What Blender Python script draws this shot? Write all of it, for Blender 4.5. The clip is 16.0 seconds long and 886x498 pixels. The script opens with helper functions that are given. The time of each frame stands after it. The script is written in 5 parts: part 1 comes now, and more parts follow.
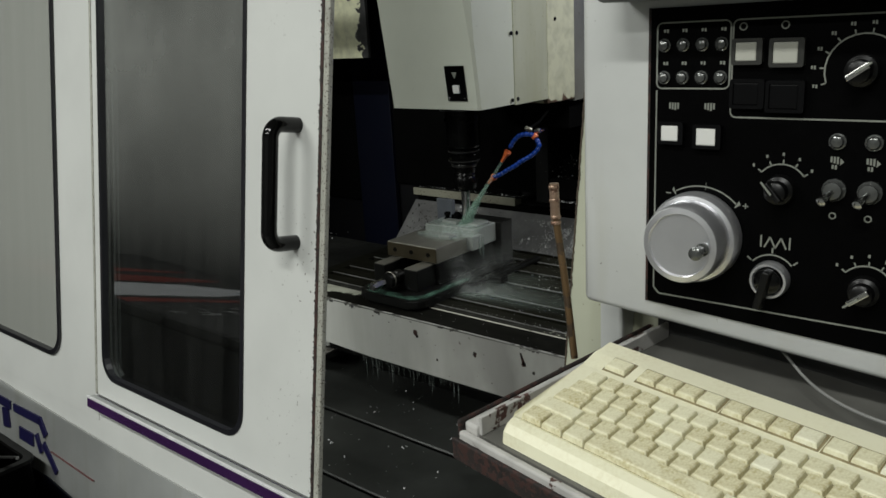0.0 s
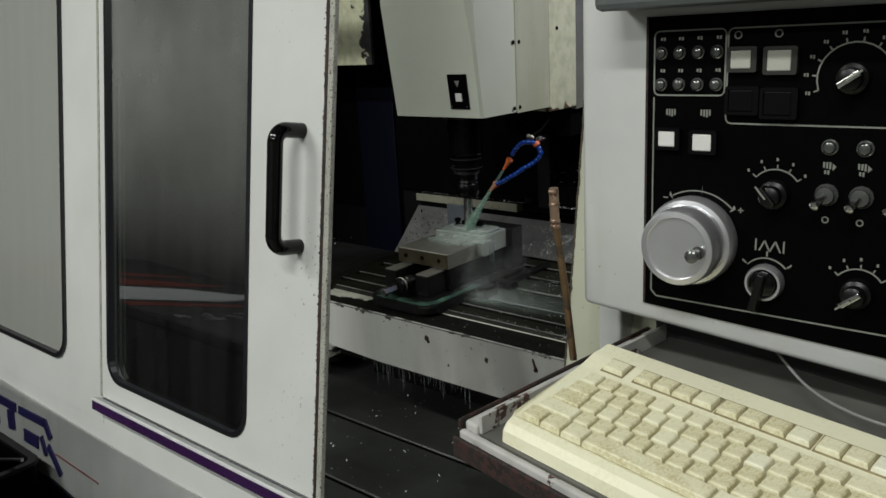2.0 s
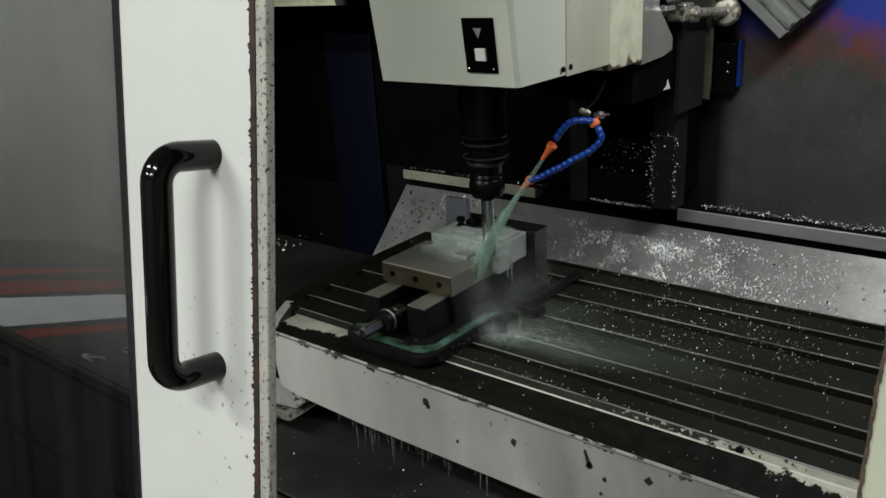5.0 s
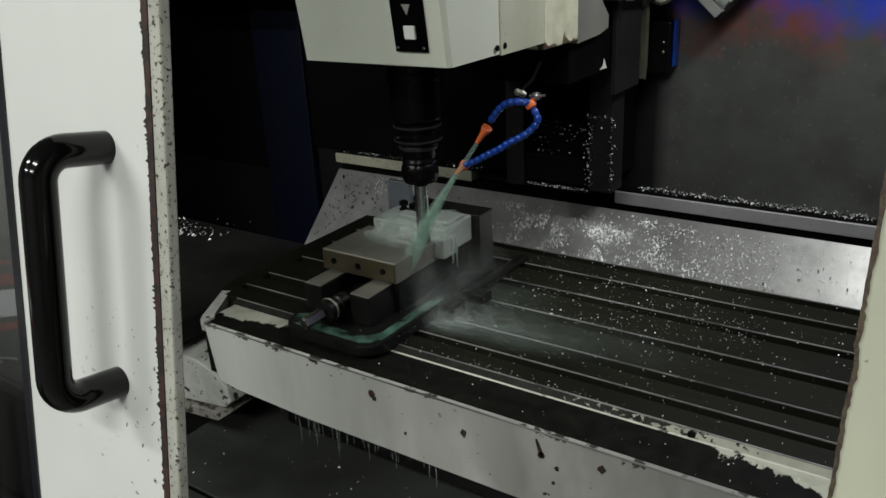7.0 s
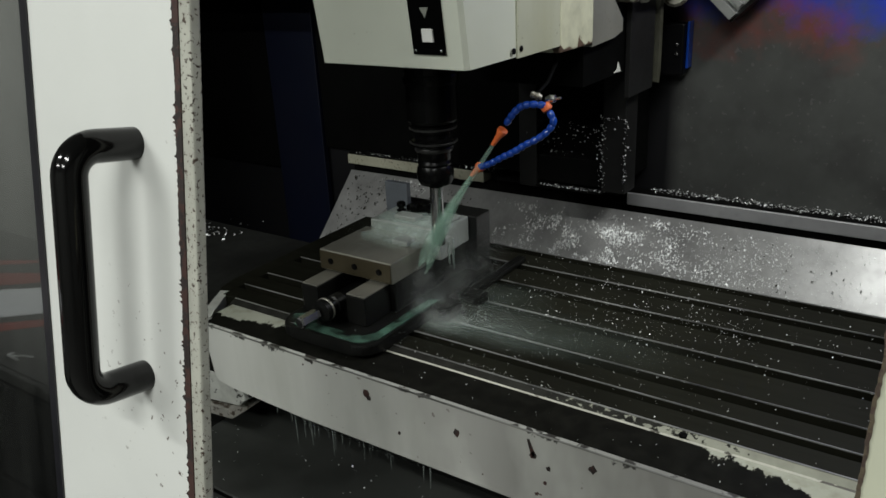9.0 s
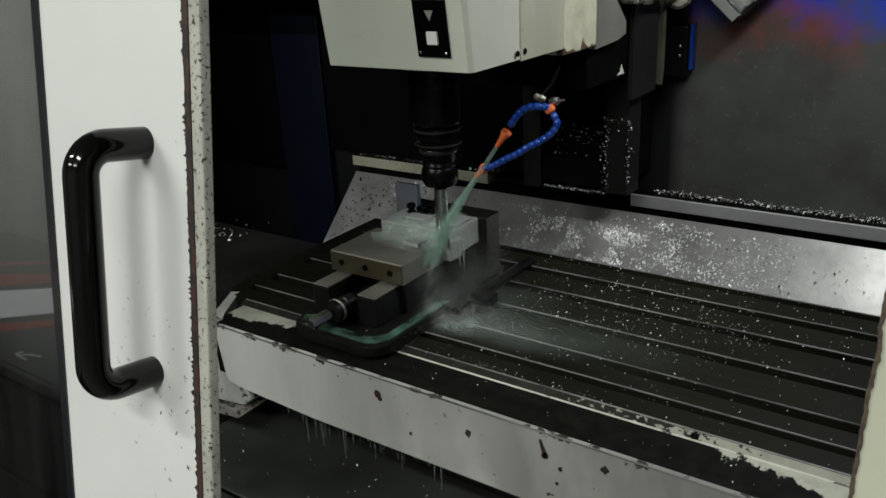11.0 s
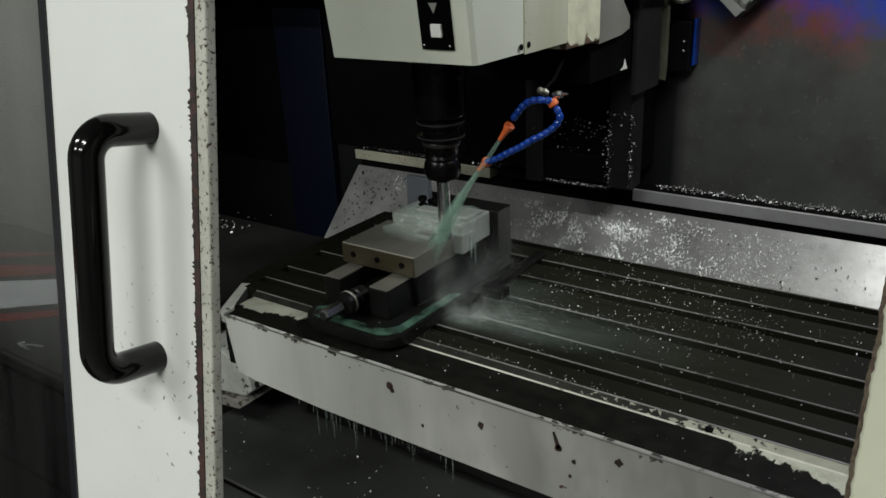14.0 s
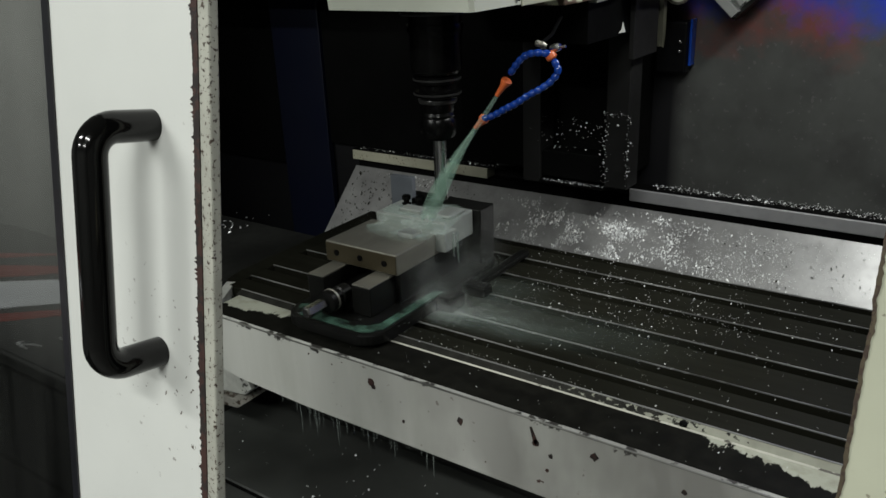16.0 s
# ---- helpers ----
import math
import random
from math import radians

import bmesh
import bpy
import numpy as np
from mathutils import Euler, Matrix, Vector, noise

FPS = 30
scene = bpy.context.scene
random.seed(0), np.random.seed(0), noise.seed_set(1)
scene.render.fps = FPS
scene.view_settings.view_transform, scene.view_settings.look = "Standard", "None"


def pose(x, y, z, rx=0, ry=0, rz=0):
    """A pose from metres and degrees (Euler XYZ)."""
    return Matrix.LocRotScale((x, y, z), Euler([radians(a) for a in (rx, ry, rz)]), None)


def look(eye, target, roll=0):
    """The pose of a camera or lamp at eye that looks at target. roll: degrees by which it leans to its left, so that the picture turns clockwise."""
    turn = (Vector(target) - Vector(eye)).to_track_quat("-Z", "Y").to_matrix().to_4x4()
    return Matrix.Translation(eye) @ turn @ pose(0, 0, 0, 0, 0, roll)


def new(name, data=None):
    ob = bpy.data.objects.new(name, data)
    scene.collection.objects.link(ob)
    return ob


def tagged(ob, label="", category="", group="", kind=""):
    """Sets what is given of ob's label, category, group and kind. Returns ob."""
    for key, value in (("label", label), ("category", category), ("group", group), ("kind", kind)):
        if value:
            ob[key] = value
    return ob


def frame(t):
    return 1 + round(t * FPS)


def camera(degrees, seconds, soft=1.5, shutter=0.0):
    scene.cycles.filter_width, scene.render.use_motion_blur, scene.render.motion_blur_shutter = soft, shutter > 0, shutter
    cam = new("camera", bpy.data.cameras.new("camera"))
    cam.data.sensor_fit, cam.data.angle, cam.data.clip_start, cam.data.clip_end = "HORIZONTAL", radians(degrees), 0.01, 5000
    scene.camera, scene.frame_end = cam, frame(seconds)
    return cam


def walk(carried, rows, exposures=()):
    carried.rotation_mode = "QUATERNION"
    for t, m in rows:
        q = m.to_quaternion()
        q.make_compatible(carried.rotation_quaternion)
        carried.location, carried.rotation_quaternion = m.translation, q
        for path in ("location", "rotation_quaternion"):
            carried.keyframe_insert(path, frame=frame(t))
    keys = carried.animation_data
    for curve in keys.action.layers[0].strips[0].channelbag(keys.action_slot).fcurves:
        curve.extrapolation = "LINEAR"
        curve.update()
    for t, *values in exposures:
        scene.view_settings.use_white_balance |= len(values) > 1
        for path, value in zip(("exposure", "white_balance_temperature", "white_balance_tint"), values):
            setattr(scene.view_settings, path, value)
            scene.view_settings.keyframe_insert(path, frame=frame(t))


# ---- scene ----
# ---------------------------------------------------------------- camera
cam = camera(58.0, 16.0, soft=1.55)
# seconds, eye, heading, pitch and lean in degrees
CAM_ROWS = [
    (0, 1.5407, -1.3017, 1.5168, 40.56, -15.59, -3.25),
    (0.5, 1.5429, -1.3043, 1.5165, 40.76, -15.42, -3.26),
    (1, 1.5473, -1.3081, 1.5184, 40.73, -15.12, -3.13),
    (1.5, 1.5505, -1.3106, 1.5173, 40.57, -15.40, -3.04),
    (2, 1.5524, -1.3140, 1.5172, 40.73, -15.10, -3.10),
    (2.5, 1.5519, -1.3121, 1.5178, 40.90, -15.07, -3.26),
    (3, 1.5497, -1.2976, 1.5161, 41.26, -15.30, -3.75),
    (3.2, 1.5413, -1.2742, 1.5132, 42.01, -15.81, -3.95),
    (5.3, 1.0630, -0.8148, 1.5239, 37.93, -20.17, -2.89),
    (5.5, 1.0615, -0.8059, 1.5271, 36.72, -19.32, -2.55),
    (6, 1.0571, -0.7963, 1.5190, 36.80, -20.06, -3.08),
    (6.5, 1.0592, -0.7946, 1.5182, 35.52, -20.68, -2.96),
    (7, 1.0638, -0.7957, 1.5145, 34.72, -21.55, -2.89),
    (7.5, 1.0624, -0.7963, 1.5139, 35.01, -21.63, -2.92),
    (8, 1.0585, -0.8004, 1.5121, 34.93, -21.49, -2.87),
    (8.5, 1.0588, -0.8075, 1.5136, 34.96, -21.45, -2.80),
    (9, 1.0575, -0.8097, 1.5121, 35.25, -21.30, -2.84),
    (9.2, 1.0581, -0.8105, 1.5116, 35.30, -21.81, -2.79),
    (11.5, 1.0639, -0.8193, 1.5124, 35.62, -20.98, -2.92),
    (12, 1.0628, -0.8154, 1.5097, 35.73, -20.99, -2.80),
    (12.5, 1.0646, -0.8142, 1.5082, 35.70, -21.19, -2.78),
    (13, 1.0663, -0.8219, 1.5093, 35.52, -21.31, -2.50),
    (13.5, 1.0670, -0.8226, 1.5079, 35.62, -21.25, -2.62),
    (14, 1.0651, -0.8237, 1.5062, 35.68, -21.34, -2.51),
    (14.5, 1.0668, -0.8265, 1.5038, 35.41, -21.47, -2.46),
    (15, 1.0659, -0.8273, 1.5037, 35.56, -21.64, -2.37),
    (15.5, 1.0645, -0.8276, 1.5041, 35.30, -21.47, -2.43),
    (16, 1.0674, -0.8325, 1.5040, 35.39, -21.21, -2.44),
]


def eye_pose(x, y, z, h, p, r):
    h, p = radians(h), radians(p)
    ahead = Vector((-math.sin(h) * math.cos(p), math.cos(h) * math.cos(p), math.sin(p)))
    return look((x, y, z), Vector((x, y, z)) + ahead, r)


walk(cam, [(row[0], eye_pose(*row[1:])) for row in CAM_ROWS],
     exposures=[(0.0, -0.08), (3.2, -0.08), (5.0, 0.3), (5.6, 0.28), (6.0, 0.14), (6.4, 0.24), (11.6, 0.25), (11.9, 0.57), (12.6, 0.57), (12.9, 0.18), (13.3, 0.18), (13.7, 0.24), (16.0, 0.25)])

# seconds, shift of the table along x and y, lift of the spindle head
RUN_ROWS = [
    (0, 0.0493, -0.0974, -0.0127),
    (0.5, 0.0714, -0.0805, -0.0025),
    (1, 0.0763, -0.0808, -0.0129),
    (1.5, 0.0787, -0.0860, -0.0173),
    (2, 0.0729, -0.0934, -0.0161),
    (2.5, 0.0608, -0.0977, -0.0162),
    (3, 0.0519, -0.0985, -0.0138),
    (5.5, -0.0190, -0.0151, -0.0011),
    (6, -0.0272, -0.0155, 0.0004),
    (6.5, -0.0121, -0.0063, 0.0131),
    (7, -0.0000, 0.0000, 0.0000),
    (7.5, 0.0010, -0.0011, -0.0030),
    (8, -0.0027, -0.0109, -0.0031),
    (8.5, -0.0137, -0.0178, -0.0036),
    (9, -0.0253, -0.0189, -0.0034),
    (11.5, -0.0118, -0.0177, -0.0047),
    (12, -0.0242, -0.0204, -0.0045),
    (12.5, -0.0227, -0.0173, 0.0128),
    (13, 0.0010, -0.0012, 0.0049),
    (13.5, 0.0020, -0.0020, -0.0059),
    (14, 0.0028, -0.0113, -0.0060),
    (14.5, -0.0087, -0.0184, -0.0067),
    (15, -0.0202, -0.0239, -0.0065),
    (15.5, -0.0232, -0.0203, 0.0121),
    (16, -0.0229, -0.0218, 0.0638),
]

# ---------------------------------------------------------------- light
world = bpy.data.worlds.new("workshop_air")
world.use_nodes = True
world.node_tree.nodes["Background"].inputs[0].default_value = (0.95, 1.0, 0.95, 1)
world.node_tree.nodes["Background"].inputs[1].default_value = 0.006
scene.world = world


def area_lamp(name, eye, target, sx, sy, watts, color):
    data = bpy.data.lights.new(name, "AREA")
    data.shape, data.size, data.size_y, data.energy, data.color = "RECTANGLE", sx, sy, watts, color
    ob = new(name, data)
    ob.matrix_world = look(eye, target)
    return ob


TUBES = [(-1.2, -2.6), (1.6, -2.6), (-1.2, -4.4), (1.6, -4.4)]
for i, (lx, ly) in enumerate(TUBES):
    area_lamp("tube_light", (lx, ly, 3.55), (lx, ly + 0.35, 0), 1.5, 0.16, 60, (0.975, 1.0, 0.955))
# added lamp out of view, placed to brighten the right of the chip tray
area_lamp("cabin_fill", (1.08, 0.56, 1.95), (0.95, 0.6, 0.9), 0.6, 0.10, 8, (0.98, 1.0, 0.97))


# ---------------------------------------------------------------- materials
class Nodes:
    """A small helper to write node trees."""

    def __init__(self, name):
        self.mat = bpy.data.materials.new(name)
        self.mat.use_nodes = True
        self.t = self.mat.node_tree
        self.bsdf = self.t.nodes["Principled BSDF"]
        self.co = self.t.nodes.new("ShaderNodeTexCoord").outputs["Object"]

    def node(self, kind, **sets):
        n = self.t.nodes.new(kind)
        for k, v in sets.items():
            n.inputs[k].default_value = v
        return n

    def link(self, a, b):
        self.t.links.new(a, b)

    def noise(self, scale, detail=4.0, rough=0.55, stretch=None, seed=0.0):
        n = self.node("ShaderNodeTexNoise", Scale=scale, Detail=detail, Roughness=rough)
        m = self.node("ShaderNodeMapping")
        m.inputs["Location"].default_value = (seed, seed * 1.7, seed * 0.6)
        if stretch:
            m.inputs["Scale"].default_value = stretch
        self.link(self.co, m.inputs[0])
        self.link(m.outputs[0], n.inputs["Vector"])
        return n.outputs["Fac"]

    def ramp(self, fac, stops):
        r = self.t.nodes.new("ShaderNodeValToRGB")
        e = r.color_ramp.elements
        while len(e) < len(stops):
            e.new(0.5)
        for el, (p, c) in zip(e, stops):
            el.position = p
            el.color = (*c, 1) if len(c) == 3 else c
        self.link(fac, r.inputs[0])
        return r.outputs[0]

    def mix(self, fac, a, b, blend="MIX"):
        m = self.t.nodes.new("ShaderNodeMix")
        m.data_type, m.blend_type = "RGBA", blend
        for sock, v in ((m.inputs[0], fac), (m.inputs[6], a), (m.inputs[7], b)):
            if hasattr(v, "links"):
                self.link(v, sock)
            elif isinstance(v, (int, float)):
                sock.default_value = v
            else:
                sock.default_value = (*v, 1)
        return m.outputs[2]

    def mask(self, fac, lo, hi):
        return self.ramp(fac, [(lo, (0, 0, 0)), (hi, (1, 1, 1))])

    def axis(self, which, lo, hi):
        s = self.t.nodes.new("ShaderNodeSeparateXYZ")
        self.link(self.co, s.inputs[0])
        m = self.node("ShaderNodeMapRange")
        m.inputs["From Min"].default_value, m.inputs["From Max"].default_value = lo, hi
        self.link(s.outputs["xyz".index(which)], m.inputs["Value"])
        return m.outputs[0]

    def math(self, op, a, b):
        m = self.t.nodes.new("ShaderNodeMath")
        m.operation = op
        for sock, v in ((m.inputs[0], a), (m.inputs[1], b)):
            if hasattr(v, "links"):
                self.link(v, sock)
            else:
                sock.default_value = v
        return m.outputs[0]

    def bump(self, height, strength=0.2, distance=0.002):
        b = self.node("ShaderNodeBump", Strength=strength, Distance=distance)
        self.link(height, b.inputs["Height"])
        self.link(b.outputs[0], self.bsdf.inputs["Normal"])

    def out(self, color=None, rough=None, metal=0.0, **other):
        for key, v in (("Base Color", color), ("Roughness", rough), ("Metallic", metal)):
            if v is None:
                continue
            if hasattr(v, "links"):
                self.link(v, self.bsdf.inputs[key])
            elif key == "Base Color":
                self.bsdf.inputs[key].default_value = (*v, 1)
            else:
                self.bsdf.inputs[key].default_value = v
        for key, v in other.items():
            self.bsdf.inputs[key.replace("_", " ")].default_value = v
        return self.mat


def plain(name, color, rough=0.5, metal=0.0, vary=0.15, scale=40.0, bump=0.05, gloss=0.5):
    n = Nodes(name)
    f = n.noise(scale)
    g = n.noise(scale * 0.12, seed=3.1)
    c = n.mix(n.mask(f, 0.3, 0.75), [v * (1 - vary) for v in color], [min(1, v * (1 + vary)) for v in color])
    c = n.mix(n.mask(g, 0.35, 0.7), c, [v * (1 - vary) for v in color])
    n.bump(f, bump * 2, 0.001)
    r = n.mix(g, (rough * 0.8,) * 3, (min(1, rough * 1.2),) * 3)
    return n.out(c, r, metal, Specular_IOR_Level=gloss)


def paint(name, color, chip=(0.055, 0.03, 0.02), specks=0.70, rough=0.32, grime=0.25, streak=True, zone=None):
    """Old machine paint: faint grime, runs and small chips."""
    n = Nodes(name)
    big = n.noise(5, seed=1.3)
    fine = n.noise(150, detail=2, seed=7.7)
    c = n.mix(n.mask(big, 0.35, 0.75), color, [v * (1 - grime) for v in color])
    if streak:
        s = n.noise(14, stretch=(1, 1, 0.07), seed=4.4)
        c = n.mix(n.mask(s, 0.5, 0.8), c, (color[0] * 0.7, color[1] * 0.68, color[2] * 0.58))
    spots = n.mask(fine, specks, specks + 0.02)
    gate = n.mask(n.noise(9, seed=2.2), 0.45, 0.6)
    if zone:
        gate = n.math("MULTIPLY", gate, n.axis(*zone))
    spots = n.math("MULTIPLY", spots, gate)
    c = n.mix(spots, c, chip)
    n.bump(n.math("SUBTRACT", n.noise(220, detail=2), spots), 0.12, 0.001)
    return n.out(c, n.mix(big, (rough * 0.8,) * 3, (rough * 1.4,) * 3))


WHITE = (0.635, 0.645, 0.62)
CREAM = (0.44, 0.45, 0.35)
M_DOOR = paint("door_paint", WHITE, specks=0.685, grime=0.10, streak=False, zone=("x", 0.38, 0.55))
M_CREAM = paint("cream_paint", CREAM, specks=0.70)
M_BOX = paint("cabinet_paint", (0.54, 0.55, 0.535), specks=0.74, grime=0.22)
M_HEAD = paint("head_cover_paint", (0.52, 0.54, 0.465), specks=0.75, grime=0.12, streak=False)


def peeled(name, color, under, amount, axis=None, scale=14.0, metal=0.0, rough=0.45, gloss=0.5):
    """Paint that has come off in patches; amount is the share left, axis shifts it along the thing."""
    n = Nodes(name)
    f = n.noise(scale, detail=6, rough=0.62, seed=5.0)
    if axis:
        f = n.math("ADD", f, n.math("MULTIPLY", n.math("SUBTRACT", n.axis(*axis), 0.5), 0.8))
    m = n.mask(f, amount, amount + 0.025)
    g = n.noise(35, seed=9.0)
    a = n.mix(n.mask(g, 0.4, 0.75), color, [v * 0.72 for v in color])
    b = n.mix(n.mask(g, 0.35, 0.7), under, [v * 1.8 for v in under])
    n.bump(m, 0.35, 0.002)
    return n.out(n.mix(m, b, a), rough, metal, Specular_IOR_Level=gloss)


M_TRIM = peeled("worn_trim", (0.40, 0.40, 0.35), (0.035, 0.022, 0.016), 0.40, scale=260)
M_RUST = peeled("rusty_edge", (0.044, 0.018, 0.014), (0.012, 0.008, 0.007), 0.5, scale=110, rough=0.7)
M_DRAWER = peeled("peeling_drawer_paint", (0.46, 0.45, 0.43), (0.055, 0.026, 0.022), 0.40, scale=34, rough=0.6)
M_SHEET = peeled("flaking_cream_sheet", (0.78, 0.78, 0.55), (0.03, 0.03, 0.03), 0.30, axis=("x", -0.42, -0.72), scale=16)
M_SADDLE = peeled("flaking_saddle_paint", (0.54, 0.55, 0.51), (0.02, 0.02, 0.018), 0.38, scale=42)
M_STRIP = peeled("flaking_strip_paint", (0.30, 0.29, 0.26), (0.04, 0.03, 0.022), 0.47, scale=60)
M_REARCOVER = paint("grimy_rear_cover", (0.16, 0.16, 0.14), specks=0.66, grime=0.5, streak=False)
M_JAMBEDGE = peeled("rusted_jamb_edge", (0.060, 0.045, 0.026), (0.03, 0.018, 0.012), 0.48, scale=300, rough=0.7)
M_BAND = peeled("speckled_cream_band", (0.30, 0.305, 0.25), (0.016, 0.016, 0.014), 0.55, axis=("x", 0.0, 0.75), scale=130, rough=0.6, gloss=0.06)
M_SEAM = peeled("worn_cream_seam", (0.50, 0.49, 0.42), (0.05, 0.045, 0.035), 0.40, scale=26, rough=0.5)
M_RUSTPLATE = peeled("worn_cream_plate", (0.50, 0.50, 0.37), (0.07, 0.045, 0.03), 0.38, axis=("z", -0.03, 0.035), scale=30)


def metal_mat(name, color, rough, metal=0.9, stretch=None, dirt=0.5, scale=30, gloss=0.5):
    n = Nodes(name)
    f = n.noise(scale, detail=6, stretch=stretch)
    g = n.noise(scale * 0.15, seed=6.0)
    c = n.mix(n.mask(g, 0.38, 0.7), color, [v * (1 - dirt) for v in color])
    c = n.mix(n.mask(f, 0.5, 0.8), c, [v * 0.75 for v in color])
    n.bump(f, 0.1, 0.001)
    return n.out(c, n.mix(f, (rough * 0.7,) * 3, (rough * 1.35,) * 3), metal, Specular_IOR_Level=gloss)


M_TABLE = metal_mat("oily_table_iron", (0.0135, 0.0135, 0.0095), 0.5, 0.0, stretch=(0.25, 2, 1), dirt=0.45, gloss=0.06)
M_SLOT = metal_mat("polished_slot_edge", (0.36, 0.36, 0.345), 0.35, 0.3, dirt=0.85, scale=45)
M_EDGE = metal_mat("worn_apron_edge", (0.20, 0.20, 0.185), 0.4, 0.3, dirt=0.8, scale=50)
M_IRON = metal_mat("dark_cast_iron", (0.009, 0.0092, 0.0085), 0.34, 0.0, gloss=0.22)
M_VICE = metal_mat("oiled_vice_steel", (0.38, 0.37, 0.32), 0.36, 0.7, stretch=(1, 0.3, 1), dirt=0.35)
M_BRONZE = metal_mat("brown_oiled_steel", (0.075, 0.062, 0.036), 0.4, 0.4)
M_TRAY = metal_mat("splashed_steel_sheet", (0.38, 0.38, 0.375), 0.37, 0.65, dirt=0.4, scale=60)
M_RAIL = metal_mat("galvanised_rail", (0.40, 0.40, 0.41), 0.42, 0.5, dirt=0.25)
M_RAILCREAM = paint("grimy_cream_rail", (0.34, 0.335, 0.26), specks=0.62, grime=0.4, streak=False)
M_RAILBLACK = metal_mat("near_black_rail", (0.003, 0.003, 0.003), 0.6, 0.0, gloss=0.05)
M_COVER = metal_mat("oily_black_cover", (0.016, 0.0165, 0.0155), 0.5, 0.0, gloss=0.12)
M_OIL = plain("dark_oil_drops", (0.03, 0.028, 0.022), 0.25, vary=0.3)
M_BLACK = metal_mat("near_black_sheet", (0.0031, 0.0032, 0.0031), 0.55, 0.0, gloss=0.03)
M_POST = metal_mat("dark_way_cover", (0.013, 0.013, 0.0128), 0.45, 0.0, gloss=0.15)
M_SUMP = metal_mat("wet_way_cover", (0.050, 0.053, 0.049), 0.40, 0.0, dirt=0.6, scale=24)
M_ALU = metal_mat("milled_aluminium", (0.38, 0.41, 0.385), 0.42, 0.3, stretch=(1, 4, 1), dirt=0.4)
M_TAB = metal_mat("blue_grey_steel", (0.20, 0.22, 0.25), 0.4, 0.3)
M_STEEL = metal_mat("bright_steel", (0.55, 0.55, 0.55), 0.25, 1.0, dirt=0.3)
M_CHROME = metal_mat("worn_chrome", (0.62, 0.62, 0.60), 0.18, 1.0, dirt=0.25)
M_FITTING = peeled("grimy_steel_fitting", (0.34, 0.33, 0.28), (0.07, 0.06, 0.045), 0.47, scale=90, metal=0.6, rough=0.35)
M_RING = metal_mat("dull_dark_steel", (0.07, 0.07, 0.068), 0.3, 0.6)
M_HOLDER = metal_mat("black_tool_steel", (0.003, 0.003, 0.003), 0.24, 0.0, gloss=0.16)
M_KNOB = metal_mat("brushed_aluminium", (0.86, 0.86, 0.89), 0.28, 0.85, dirt=0.2, scale=9)
M_BRASS = peeled("taped_brass_pipe", (0.19, 0.12, 0.06), (0.06, 0.042, 0.028), 0.47, scale=60, metal=0.6, rough=0.4)
M_COPPER = peeled("worn_copper", (0.42, 0.29, 0.21), (0.12, 0.07, 0.05), 0.45, scale=150, metal=0.7, rough=0.35)
M_BLKPL = plain("black_gloss_plastic", (0.003, 0.003, 0.003), 0.10, vary=0.3, bump=0.01, gloss=0.35)
M_DIALKNOB = plain("matt_black_knob", (0.004, 0.004, 0.004), 0.35, vary=0.3, gloss=0.3)
M_RUB = plain("black_rubber", (0.010, 0.010, 0.013), 0.35, vary=0.3)
M_FACE = plain("black_panel_sheet", (0.0013, 0.0013, 0.0014), 0.5, vary=0.35, scale=60, gloss=0.03)
M_INK = plain("white_panel_print", (0.22, 0.23, 0.20), 0.5)
M_BTN = plain("white_push_button", (0.68, 0.68, 0.65), 0.3, vary=0.05)
M_CREAMBTN = plain("cream_push_button", (0.42, 0.42, 0.37), 0.4, vary=0.08)
M_DARKBTN = plain("dark_push_button", (0.003, 0.003, 0.0034), 0.4, gloss=0.1)
M_BTNFRAME = plain("smoked_button_frame", (0.035, 0.035, 0.032), 0.3, vary=0.3)
M_LED = plain("clear_lamp_lens", (0.16, 0.165, 0.16), 0.18, metal=0.7)
M_BLUEP = plain("blue_hose_plastic", (0.006, 0.042, 0.27), 0.20, vary=0.3)
M_ORANGE = plain("orange_nozzle_plastic", (0.62, 0.13, 0.035), 0.35, vary=0.2)
M_NAVY = plain("navy_paint", (0.0018, 0.003, 0.011), 0.4)
M_LOGO = plain("navy_print", (0.018, 0.016, 0.075), 0.35)
M_GREYBAND = paint("grey_band_paint", (0.36, 0.37, 0.36), specks=0.76, grime=0.2)
M_PURPLE = metal_mat("fringe_purple_rail", (0.10, 0.035, 0.16), 0.25, 0.6, stretch=(0.2, 1, 1), dirt=0.3)
M_FLAKE = plain("aluminium_chips", (0.70, 0.71, 0.71), 0.4, metal=0.25, vary=0.2, scale=200)
M_CONCRETE = plain("workshop_floor", (0.16, 0.16, 0.15), 0.6, vary=0.25, scale=6)
M_ROOM = plain("workshop_wall", (0.22, 0.225, 0.215), 0.8, vary=0.12, scale=3)
M_CEIL = plain("workshop_ceiling", (0.42, 0.43, 0.41), 0.8, vary=0.1, scale=3)
M_LAMPBODY = metal_mat("ribbed_lamp_aluminium", (0.38, 0.39, 0.38), 0.4, 0.6)
M_VISOR = plain("grey_monitor_hood", (0.09, 0.10, 0.10), 0.5)
M_SHELF = plain("dull_shelf_paint", (0.120, 0.118, 0.107), 0.55, vary=0.3, scale=18)
M_WIPER = plain("yellowed_plastic", (0.05, 0.05, 0.035), 0.5, vary=0.4)
M_CABLE = plain("grey_cable", (0.24, 0.24, 0.23), 0.5)
M_REDP = plain("red_print", (0.24, 0.03, 0.02), 0.5)
M_REDLINE = plain("dull_red_print", (0.16, 0.06, 0.06), 0.5)
